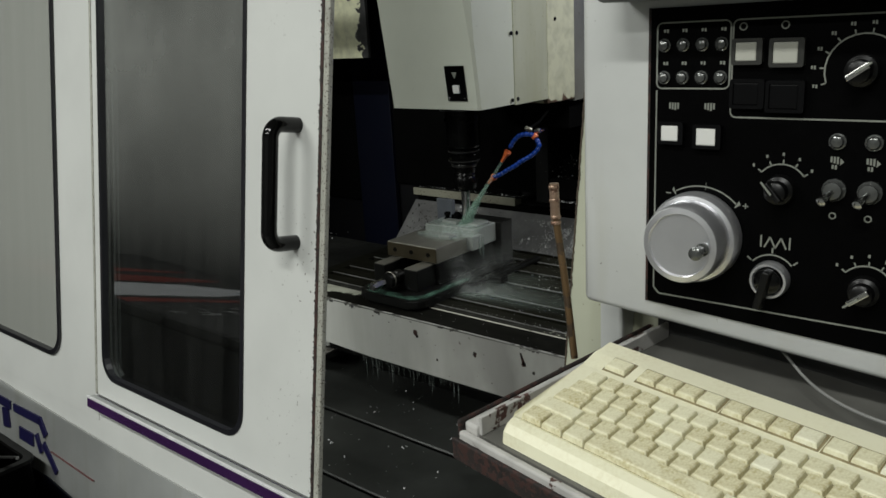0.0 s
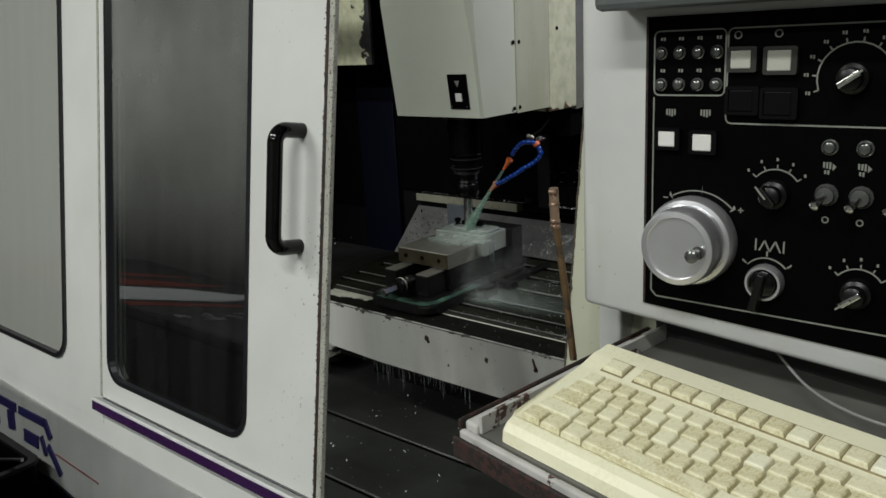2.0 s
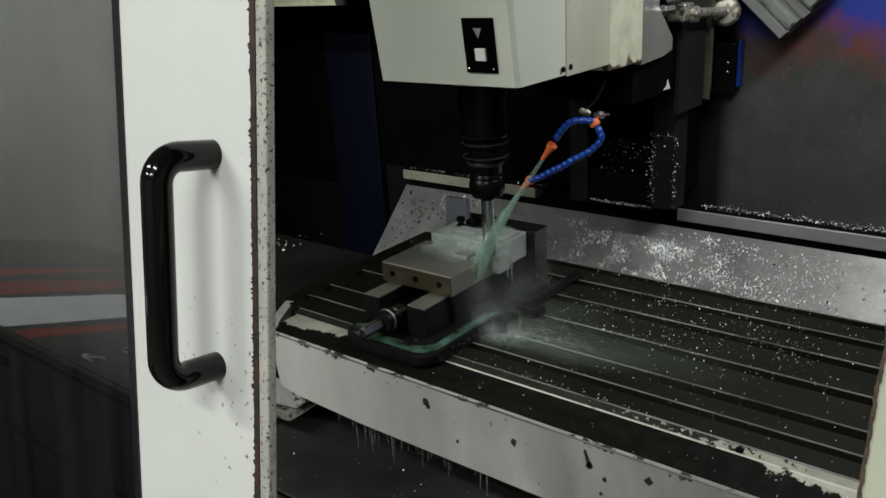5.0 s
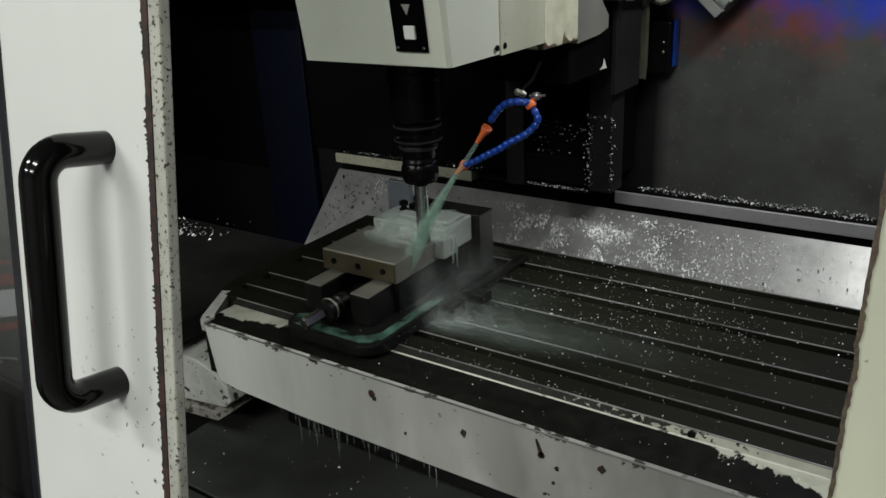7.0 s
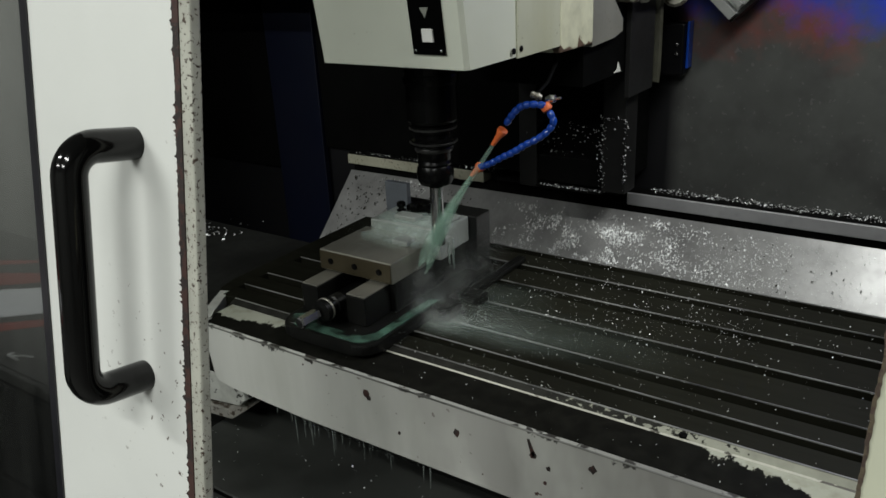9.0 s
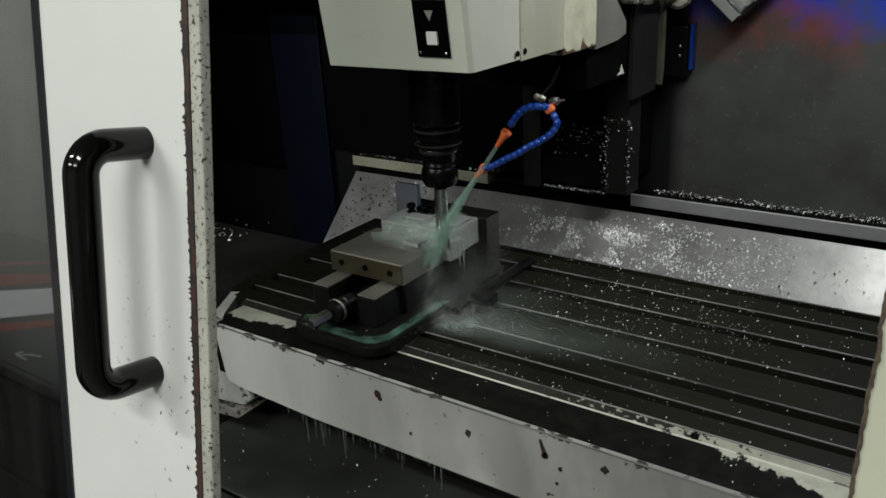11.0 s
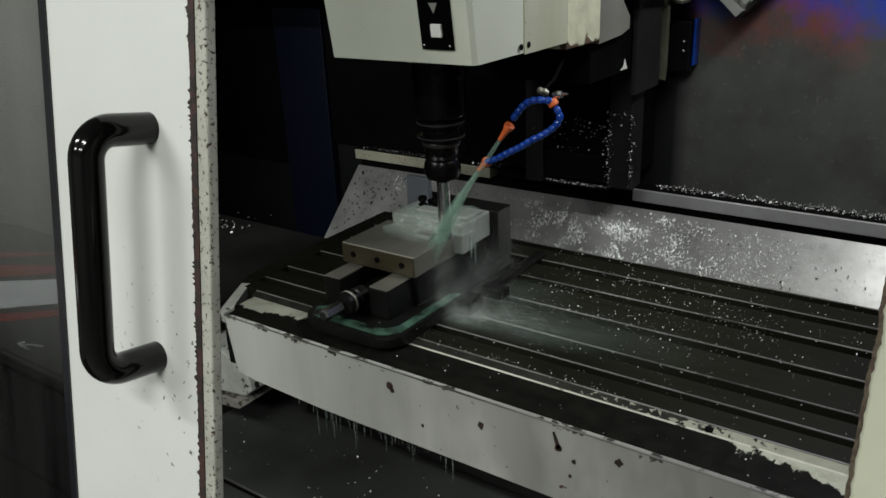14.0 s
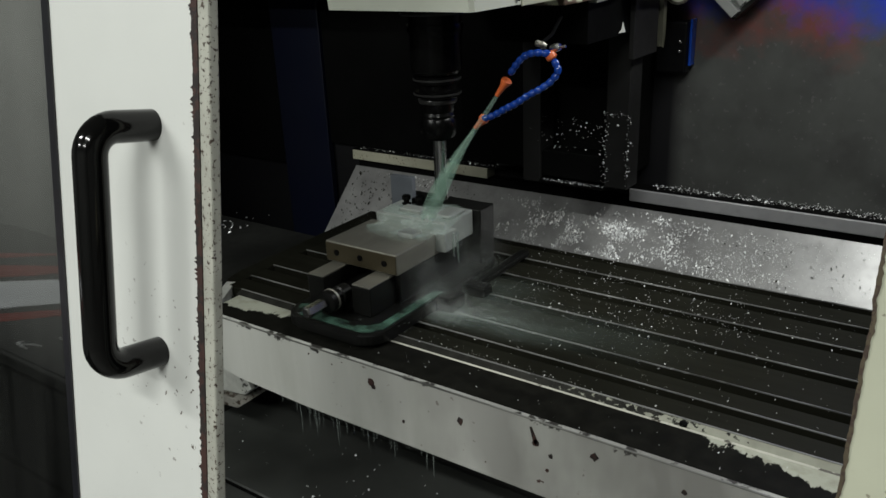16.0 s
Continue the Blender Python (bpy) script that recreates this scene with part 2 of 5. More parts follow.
M_LIP = plain("lip_highlight_white", (0.85, 0.85, 0.87), 0.3, metal=0.2, vary=0.25, scale=30)
M_GAP = plain("dark_shade_grey", (0.03, 0.031, 0.03), 0.6, vary=0.3, scale=12)
M_WELL = plain("key_grime_and_shade", (0.27, 0.225, 0.12), 0.6, vary=0.35, scale=90)
M_WHITEP = plain("white_print", (0.76, 0.77, 0.80), 0.5)


def apron_paint():
    n = Nodes("table_apron_paint")
    top = n.axis("z", 0.06, 0.105)
    f = n.noise(26, detail=6, rough=0.65, seed=2.0)
    edge = n.mask(n.math("ADD", n.math("MULTIPLY", top, 0.36), f), 0.86, 0.885)
    blot = n.math("MULTIPLY", n.mask(n.noise(60, detail=2, seed=8.0), 0.68, 0.7), n.mask(n.noise(7, seed=3.0), 0.5, 0.6))
    base = n.mix(n.mask(n.noise(12, stretch=(1, 1, 0.15), seed=6.0), 0.4, 0.75), (0.54, 0.545, 0.51), (0.42, 0.425, 0.39))
    stain = n.math("MULTIPLY", n.axis("x", -0.25, 0.35), n.mask(n.noise(6, stretch=(1, 1, 0.5), seed=12.0), 0.25, 0.62))
    base = n.mix(n.math("MULTIPLY", stain, 0.85), base, (0.165, 0.16, 0.15))
    c = n.mix(edge, base, (0.035, 0.033, 0.03))
    c = n.mix(blot, c, (0.05, 0.025, 0.02))
    n.bump(n.math("SUBTRACT", 1.0, edge), 0.3, 0.001)
    return n.out(c, 0.42)


def ledge_paint():
    """The table's front gutter: cream paint worn down to dark iron in big patches."""
    n = Nodes("worn_gutter_paint")
    f = n.noise(16, detail=8, rough=0.68, stretch=(0.8, 1.6, 1), seed=11.0)
    right = n.axis("x", 0.40, 0.66)
    y = n.axis("y", -0.265, -0.195)
    left = n.axis("x", -0.13, -0.30)
    s = n.math("ADD", n.math("MULTIPLY", f, 0.35), n.math("MULTIPLY", n.math("MULTIPLY", right, y), 0.42))
    s = n.math("ADD", s, n.math("MULTIPLY", n.math("MULTIPLY", left, y), 0.5))
    teeth = n.noise(34, detail=4, rough=0.7, stretch=(2.2, 0.45, 1), seed=15.0)
    s = n.math("ADD", s, n.math("MULTIPLY", n.math("SUBTRACT", teeth, 0.5), 0.30))
    m = n.mask(s, 0.352, 0.362)
    g = n.noise(40, seed=4.0)
    dark = n.mix(n.mask(g, 0.4, 0.7), (0.006, 0.006, 0.005), (0.011, 0.011, 0.009))
    c = n.mix(m, dark, n.mix(n.mask(g, 0.5, 0.8), (0.40, 0.41, 0.34), (0.28, 0.28, 0.22)))
    n.bump(m, 0.3, 0.001)
    return n.out(c, 0.5, 0.0, Specular_IOR_Level=0.04)


def rear_wall_mat():
    """Grimy sheet: blue paint above, a red stain, grey below, near-black left of the column's edge."""
    n = Nodes("grimy_rear_sheet")
    f = n.noise(3.2, detail=6, rough=0.6, seed=1.0)
    g = n.noise(14, detail=5, seed=5.5)
    q = n.noise(9, detail=6, rough=0.7, seed=2.7)
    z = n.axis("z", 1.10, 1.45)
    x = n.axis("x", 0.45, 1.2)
    h = n.math("ADD", n.math("MULTIPLY", n.math("SUBTRACT", f, 0.5), 0.75), z)
    h = n.math("ADD", h, n.math("MULTIPLY", n.math("SUBTRACT", q, 0.5), 0.55))
    base = n.mix(n.mask(f, 0.35, 0.7), (0.048, 0.050, 0.047), (0.084, 0.088, 0.083))
    base = n.mix(n.mask(g, 0.5, 0.8), base, (0.040, 0.040, 0.039))
    specks = n.math("MULTIPLY", n.mask(n.noise(90, detail=2, seed=3.3), 0.66, 0.70), 0.5)
    base = n.mix(specks, base, (0.11, 0.11, 0.105))
    red = n.math("MULTIPLY", n.mask(h, 0.34, 0.62), n.mask(n.noise(6.5, detail=5, seed=8.0), 0.46, 0.62))
    c = n.mix(red, base, (0.17, 0.03, 0.022))
    c = n.mix(n.mask(h, 0.52, 0.74), c, n.mix(n.mask(g, 0.35, 0.65), (0.012, 0.030, 0.36), (0.022, 0.040, 0.20)))
    # near-black colour left of about x 0.45, behind spindle and column
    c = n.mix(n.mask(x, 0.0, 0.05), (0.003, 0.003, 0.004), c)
    n.bump(g, 0.1, 0.001)
    return n.out(c, n.mix(f, (0.35,) * 3, (0.6,) * 3), 0.15)


def key_plastic():
    n = Nodes("grimy_cream_keys")
    f = n.noise(420, detail=4, seed=2.0)
    g = n.noise(60, detail=5, seed=1.0)
    info = n.t.nodes.new("ShaderNodeObjectInfo")
    rnd = info.outputs["Random"]
    clean = n.mix(n.mask(rnd, 0.97, 0.99), n.mix(rnd, (0.70, 0.67, 0.48), (0.75, 0.73, 0.54)), (0.82, 0.82, 0.70))
    dirt = n.math("MULTIPLY", n.mask(f, 0.26, 0.66), n.mask(g, 0.28, 0.62))
    dirt = n.math("MULTIPLY", dirt, n.math("SUBTRACT", 1.0, n.math("MULTIPLY", n.mask(rnd, 0.2, 1.0), 0.6)))
    c = n.mix(dirt, clean, (0.41, 0.35, 0.16))
    n.bump(f, 0.1, 0.0005)
    return n.out(c, 0.5)


def case_plastic():
    n = Nodes("grimy_cream_case")
    f = n.noise(260, detail=5, seed=4.0)
    c = n.mix(n.math("MULTIPLY", n.mask(f, 0.40, 0.75), n.mask(n.noise(14, seed=3.0), 0.4, 0.7)), (0.77, 0.75, 0.56), (0.58, 0.53, 0.33))
    c = n.mix(n.math("MULTIPLY", n.mask(n.noise(7, seed=6.0), 0.4, 0.7), 0.6), c, (0.66, 0.63, 0.47))
    n.bump(f, 0.08, 0.0005)
    return n.out(c, 0.48)


def glass_mat(name, tint, rough, film_color, film_share, streaks, ceiling_sheen=0.0):
    n = Nodes(name)
    n.t.nodes.remove(n.bsdf)
    out = n.t.nodes["Material Output"]
    tr = n.node("ShaderNodeBsdfTransparent")
    tr.inputs[0].default_value = (*tint, 1)
    gl = n.node("ShaderNodeBsdfGlossy", Roughness=rough)
    gl.inputs[0].default_value = (0.9, 0.92, 0.92, 1)
    film = n.node("ShaderNodeBsdfDiffuse")
    film.inputs[0].default_value = (*film_color, 1)
    fr = n.node("ShaderNodeFresnel", IOR=1.8)
    m1 = n.t.nodes.new("ShaderNodeMixShader")
    share = n.math("ADD", n.math("MULTIPLY", n.mask(n.noise(30, stretch=(1, 1, 0.06)), 0.35, 0.8), streaks), film_share)
    if ceiling_sheen:     # lighter upper half: the ceiling's reflection painted as a film
        high = n.math("MULTIPLY", n.axis("z", -0.08, 0.34), n.ramp(n.noise(3.0, stretch=(1, 1, 0.8), seed=3.0), [(0.2, (0.35,) * 3), (0.8, (1, 1, 1))]))
        share = n.math("ADD", share, n.math("MULTIPLY", high, ceiling_sheen))
    n.link(share, m1.inputs[0])
    n.link(tr.outputs[0], m1.inputs[1])
    n.link(film.outputs[0], m1.inputs[2])
    m2 = n.t.nodes.new("ShaderNodeMixShader")
    n.link(fr.outputs[0], m2.inputs[0])
    n.link(m1.outputs[0], m2.inputs[1])
    n.link(gl.outputs[0], m2.inputs[2])
    n.link(m2.outputs[0], out.inputs[0])
    return n.mat


def coolant_mat(name, color, alpha, lo=0.35, hi=0.7, scale=60, stretch=None, airy=False):
    n = Nodes(name)
    n.t.nodes.remove(n.bsdf)
    out = n.t.nodes["Material Output"]
    tr = n.node("ShaderNodeBsdfTransparent")
    if airy:
        a, c = n.node("ShaderNodeBsdfDiffuse"), n.node("ShaderNodeBsdfTranslucent")
        a.inputs[0].default_value = c.inputs[0].default_value = (*color, 1)
        b = n.t.nodes.new("ShaderNodeMixShader")
        n.link(a.outputs[0], b.inputs[1])
        n.link(c.outputs[0], b.inputs[2])
    else:
        b = n.t.nodes.new("ShaderNodeBsdfPrincipled")
        b.inputs["Base Color"].default_value = (*color, 1)
        b.inputs["Roughness"].default_value = 0.25
    m = n.t.nodes.new("ShaderNodeMixShader")
    n.link(n.math("MULTIPLY", n.mask(n.noise(scale, stretch=stretch), lo, hi), alpha), m.inputs[0])
    n.link(tr.outputs[0], m.inputs[1])
    n.link(b.outputs[0], m.inputs[2])
    n.link(m.outputs[0], out.inputs[0])
    return n.mat


def spray_mat(name, color, share, places):
    """A thin wet film that fades out round each place: x, y and half-lengths along x and y."""
    n = Nodes(name)
    n.t.nodes.remove(n.bsdf)
    out = n.t.nodes["Material Output"]
    total = None
    for x, y, rx, ry, k in places:
        m = n.node("ShaderNodeMapping")
        m.inputs["Scale"].default_value = (1 / rx, 1 / ry, 0)
        m.inputs["Location"].default_value = (-x / rx, -y / ry, 0)
        n.link(n.co, m.inputs[0])
        d = n.t.nodes.new("ShaderNodeVectorMath")
        d.operation = "LENGTH"
        n.link(m.outputs[0], d.inputs[0])
        g = n.math("MULTIPLY", n.math("POWER", n.math("MAXIMUM", n.math("SUBTRACT", 1.0, d.outputs["Value"]), 0.0), 1.5), k)
        total = g if total is None else n.math("ADD", total, g)
    rough = n.ramp(n.noise(22, detail=6, rough=0.65, stretch=(0.6, 1.4, 1)), [(0.25, (0.25,) * 3), (0.75, (1, 1, 1))])
    total = n.math("MINIMUM", n.math("MULTIPLY", n.math("MULTIPLY", total, rough), share), 0.9)
    a = n.node("ShaderNodeBsdfTransparent")
    b = n.node("ShaderNodeBsdfDiffuse")
    b.inputs[0].default_value = (*color, 1)
    mx = n.t.nodes.new("ShaderNodeMixShader")
    n.link(total, mx.inputs[0])
    n.link(a.outputs[0], mx.inputs[1])
    n.link(b.outputs[0], mx.inputs[2])
    n.link(mx.outputs[0], out.inputs[0])
    return n.mat


M_SPRAY = spray_mat("coolant_spray_film", (0.27, 0.33, 0.295), 0.30, ((0.03, -0.085, 0.09, 0.05, 1.0), (0.10, -0.07, 0.20, 0.065, 0.6), (0.05, 0.03, 0.14, 0.12, 0.35), (0.22, -0.03, 0.26, 0.09, 0.25)))
M_APRON, M_LEDGE, M_REAR = apron_paint(), ledge_paint(), rear_wall_mat()
M_KEY, M_CASE = key_plastic(), case_plastic()
M_GLASS = glass_mat("oily_glass_with_sheen", (0.5, 0.52, 0.51), 0.02, (0.40, 0.41, 0.385), 0.005, 0.025, 0.55)
M_GLASS2 = glass_mat("misted_side_glass", (0.75, 0.77, 0.74), 0.15, (0.46, 0.47, 0.43), 0.64, 0.04)
M_JET = coolant_mat("green_coolant", (0.55, 0.80, 0.66), 0.25, 0.10, 0.75, 55, airy=True)
M_POOL = coolant_mat("green_coolant_film", (0.15, 0.31, 0.23), 0.5, 0.36, 0.80, 34)
M_MIST = plain("coolant_mist", (0.86, 0.92, 0.89), 0.5, vary=0.1)
M_FLOOD = coolant_mat("pale_flood_coolant", (0.36, 0.45, 0.40), 0.46, 0.15, 0.80, 30)
M_FOAM = coolant_mat("foaming_coolant", (0.70, 0.80, 0.75), 0.60, 0.30, 0.80, 38, airy=True)
M_DROP = coolant_mat("dripping_coolant", (0.42, 0.48, 0.45), 0.26, 0.2, 0.6, 80)


# ---------------------------------------------------------------- building helpers
def thing(name, at=(0, 0, 0), label="", category="", group="", kind="", m=None):
    ob = new(name)
    ob.empty_display_size = 0.02
    ob.matrix_world = m if m is not None else Matrix.Translation(at)
    ob["base"] = tuple(at) if m is None else (0.0, 0.0, 0.0)
    return tagged(ob, label, category, group, kind)


def base_of(ob):
    while ob.parent:
        ob = ob.parent
    return Vector(ob["base"])


def part(name, bm, mat, parent, label="", smooth=False, kind=""):
    """One mesh under a thing or a part; the mesh is written in the world's metres (or in the tilted frame of its thing)."""
    me = bpy.data.meshes.new(name)
    bmesh.ops.recalc_face_normals(bm, faces=bm.faces)
    bmesh.ops.translate(bm, verts=bm.verts, vec=-base_of(parent))
    bm.to_mesh(me)
    bm.free()
    me.materials.append(mat)
    if smooth:
        me.shade_smooth()
        me.set_sharp_from_angle(angle=radians(38))
    ob = new(name, me)
    ob.parent = parent
    return tagged(ob, label, kind=kind)


def solid(name, bm, mat, label, category="", kind="structure", smooth=False, m=None):
    """A piece of the setting: one mesh at top level."""
    me = bpy.data.meshes.new(name)
    bmesh.ops.recalc_face_normals(bm, faces=bm.faces)
    bm.to_mesh(me)
    bm.free()
    me.materials.append(mat)
    if smooth:
        me.shade_smooth()
        me.set_sharp_from_angle(angle=radians(38))
    ob = new(name, me)
    if m is not None:
        ob.matrix_world = m
    return tagged(ob, label, category, kind=kind)


def box(x0, x1, y0, y1, z0, z1, bev=0.0, seg=2, bm=None):
    bm = bm or bmesh.new()
    r = bmesh.ops.create_cube(bm, size=1.0)
    vs = r["verts"]
    for v in vs:
        v.co = Vector(((x0 + x1) / 2 + v.co.x * (x1 - x0), (y0 + y1) / 2 + v.co.y * (y1 - y0), (z0 + z1) / 2 + v.co.z * (z1 - z0)))
    if bev:
        es = list({e for v in vs for e in v.link_edges})
        bmesh.ops.bevel(bm, geom=es, offset=bev, segments=seg, affect="EDGES", profile=0.5)
    return bm


def prism(outline, lo, hi, axis="x", bm=None, bev=0.0):
    """A closed outline pushed along an axis. The outline's two numbers are the other two axes in order."""
    bm = bm or bmesh.new()

    def at(p, d):
        return {"x": (d, p[0], p[1]), "y": (p[0], d, p[1]), "z": (p[0], p[1], d)}[axis]

    a = [bm.verts.new(at(p, lo)) for p in outline]
    b = [bm.verts.new(at(p, hi)) for p in outline]
    faces = [bm.faces.new(a), bm.faces.new(b[::-1])]
    n = len(outline)
    for i in range(n):
        faces.append(bm.faces.new((a[i], a[(i + 1) % n], b[(i + 1) % n], b[i])))
    if bev:
        es = list({e for f in faces[:2] for e in f.edges})
        bmesh.ops.bevel(bm, geom=es, offset=bev, segments=2, affect="EDGES", profile=0.5)
    return bm


def rounded(x0, x1, y0, y1, r, n=6):
    """The outline of a rectangle with round corners."""
    pts = []
    for cx, cy, a0 in ((x1 - r, y1 - r, 0), (x0 + r, y1 - r, 90), (x0 + r, y0 + r, 180), (x1 - r, y0 + r, 270)):
        for i in range(n + 1):
            a = radians(a0 + 90 * i / n)
            pts.append((cx + r * math.cos(a), cy + r * math.sin(a)))
    return pts


def ring(outer, inner, lo, hi, axis="y", bm=None):
    """A frame between two outlines of as many points, pushed along an axis."""
    bm = bm or bmesh.new()

    def at(p, d):
        return {"x": (d, p[0], p[1]), "y": (p[0], d, p[1]), "z": (p[0], p[1], d)}[axis]

    vs = [[bm.verts.new(at(p, d)) for p in o] for d in (lo, hi) for o in (outer, inner)]
    n = len(outer)
    for i in range(n):
        j = (i + 1) % n
        for p, q in ((0, 1), (3, 2), (2, 0), (1, 3)):
            bm.faces.new((vs[p][i], vs[p][j], vs[q][j], vs[q][i]))
    return bm


def lathe(profile, at=(0, 0, 0), way=(0, 0, 1), n=28, bm=None):
    """A turned body: profile is (radius, height along way)."""
    bm = bm or bmesh.new()
    q = Vector((0, 0, 1)).rotation_difference(Vector(way).normalized())
    rows = []
    for r, h in profile:
        rows.append([bm.verts.new(Vector(at) + q @ Vector((max(r, 1e-5) * math.cos(2 * math.pi * i / n), max(r, 1e-5) * math.sin(2 * math.pi * i / n), h))) for i in range(n)])
    for a, b in zip(rows, rows[1:]):
        for i in range(n):
            bm.faces.new((a[i], a[(i + 1) % n], b[(i + 1) % n], b[i]))
    bm.faces.new(rows[0][::-1])
    bm.faces.new(rows[-1])
    return bm


def tube(points, r, n=12, bm=None, radii=None):
    """A round bar along points."""
    bm = bm or bmesh.new()
    pts = [Vector(p) for p in points]
    rows, side = [], None
    for i, p in enumerate(pts):
        d = (pts[min(i + 1, len(pts) - 1)] - pts[max(i - 1, 0)]).normalized()
        if side is None:
            side = d.cross(Vector((0.3, 0.2, 1)) if abs(d.z) < 0.9 else Vector((1, 0.1, 0))).normalized()
        side = (side - d * side.dot(d)).normalized()
        up = d.cross(side)
        rr = radii[i] if radii else r
        rows.append([bm.verts.new(p + (side * math.cos(2 * math.pi * k / n) + up * math.sin(2 * math.pi * k / n)) * rr) for k in range(n)])
    for a, b in zip(rows, rows[1:]):
        for k in range(n):
            bm.faces.new((a[k], a[(k + 1) % n], b[(k + 1) % n], b[k]))
    bm.faces.new(rows[0][::-1])
    bm.faces.new(rows[-1])
    return bm


def smooth_path(points, steps=8):
    """A soft curve through points (Catmull-Rom)."""
    p = [Vector(q) for q in points]
    p = [p[0] * 2 - p[1]] + p + [p[-1] * 2 - p[-2]]
    out = []
    for a, b, c, d in zip(p, p[1:], p[2:], p[3:]):
        for i in range(steps):
            t = i / steps
            out.append(0.5 * (2 * b + (c - a) * t + (2 * a - 5 * b + 4 * c - d) * t * t + (3 * b - a - 3 * c + d) * t ** 3))
    return out + [p[-2]]


def flakes(places, lo, hi, rng, lift=0.6, slope=0.0):
    """Curled metal chips: small bent triangles and slivers lying at the places."""
    verts, faces = [], []
    for x, y, z in places:
        s = rng.uniform(lo, hi) * (1.7 if rng.random() < 0.07 else 1)
        a = rng.uniform(0, 6.28)
        u = Vector((math.cos(a), math.sin(a), rng.uniform(-lift, lift)))
        w = Vector((-math.sin(a) * 0.45, math.cos(a) * 0.45, rng.uniform(-lift, lift)))
        c = Vector((x, y, z + s * 0.35))
        k = len(verts)
        verts += [c - u * s * 0.5 - w * s * 0.5, c + u * s * 0.5 - w * s * 0.3, c + u * s * 0.35 + w * s * 0.6, c - u * s * 0.4 + w * s * 0.4 + Vector((0, 0, s * 0.3))]
        for v in verts[k:]:
            v.z += slope * (v.y - c.y)
        faces += [(k, k + 1, k + 2), (k, k + 2, k + 3)]
    return [tuple(v) for v in verts], faces


def stuff(name, verts, faces, mat, label, category, at=(0, 0, 0)):
    me = bpy.data.meshes.new(name)
    me.from_pydata([(v[0] - at[0], v[1] - at[1], v[2] - at[2]) for v in verts], [], faces)
    me.materials.append(mat)
    ob = new(name, me)
    ob.location = at
    return tagged(ob, label, category, kind="stuff")


# ---------------------------------------------------------------- the workshop round the machine
def added_cabinet():
    """A low cabinet added before the machine with a printed sheet on it; seen mirrored in the door's glass."""
    t = thing("added_cabinet", (-1.3, -1.35, 0.0), "dark cabinet added before the machine to carry the mirrored sheet", "cabinet")
    # added body, dark so that the glass mirrors black below the bands
    part("body", box(-2.22, -0.05, -1.77, -0.89, 0.05, 0.845, 0.004), M_GAP, t)
    part("plinth", box(-2.18, -0.09, -1.73, -0.93, 0.0, 0.05), M_BLACK, t)
    part("top_plate", box(-2.25, -0.02, -1.80, -0.86, 0.845, 0.865, 0.004), M_GAP, t)
    for i in range(4):
        z = 0.09 + i * 0.188
        d = part("drawer", box(-2.19, -0.08, -0.8898, -0.876, z, z + 0.176, 0.003), M_GAP, t)
        part("drawer_handle", box(-1.5, -0.8, -0.8758, -0.866, z + 0.13, z + 0.145, 0.003), M_BLKPL, d)
    p = thing("printed_sheet", (-1.1, -1.35, 0.865), "printed sheet with red and white bands on the added cabinet", "printed sheet")
    part("sheet", box(-1.75, -0.06, -1.72, -0.875, 0.8652, 0.8672, 0.0006), M_GAP, p, "dark grey printed ground")
    for x0, x1, m, lab in ((-1.62, -1.48, M_REDP, "red printed band"), (-1.40, -1.20, M_REDP, "red printed band"), (-1.17, -0.855, M_WHITEP, "white printed band"), (-0.815, -0.735, M_REDP, "red printed band")):
        xm = (x0 + x1) / 2
        part("band", prism([(xm - 0.01, -1.62), (xm + 0.01, -1.62), (x1 - 0.02, -1.32), (x1, -0.88), (x0, -0.88), (x0 + 0.02, -1.35)], 0.8673, 0.8683, "z"), m, p, lab)
    for i in range(9):
        w = (0.035, 0.05, 0.03, 0.045, 0.04, 0.02, 0.05, 0.035, 0.04)[i]
        part("print_bar", box(-0.19, -0.155, -1.42 + 0.058 * i, -1.42 + 0.058 * i + w, 0.8673, 0.8681), M_SHELF, p)
    rng = random.Random(77)
    for i in range(16):
        x, y, a = rng.gauss(-0.545, 0.02), rng.uniform(-1.35, -0.93), rng.uniform(0, 6.3)
        r = rng.uniform(0.02, 0.05)
        pts = [(x + r * math.cos(a + k * 0.35), y + r * math.sin(a + k * 0.35), 0.871 + 0.003 * math.sin(k)) for k in range(6)]
        swarf = thing("swarf_curl", (x, y, 0.868), "bright curled metal swarf on the printed sheet", "metal chips", "swarf on the tool cabinet")
        part("curl", tube(pts, 0.0022, 5), M_FLAKE, swarf)


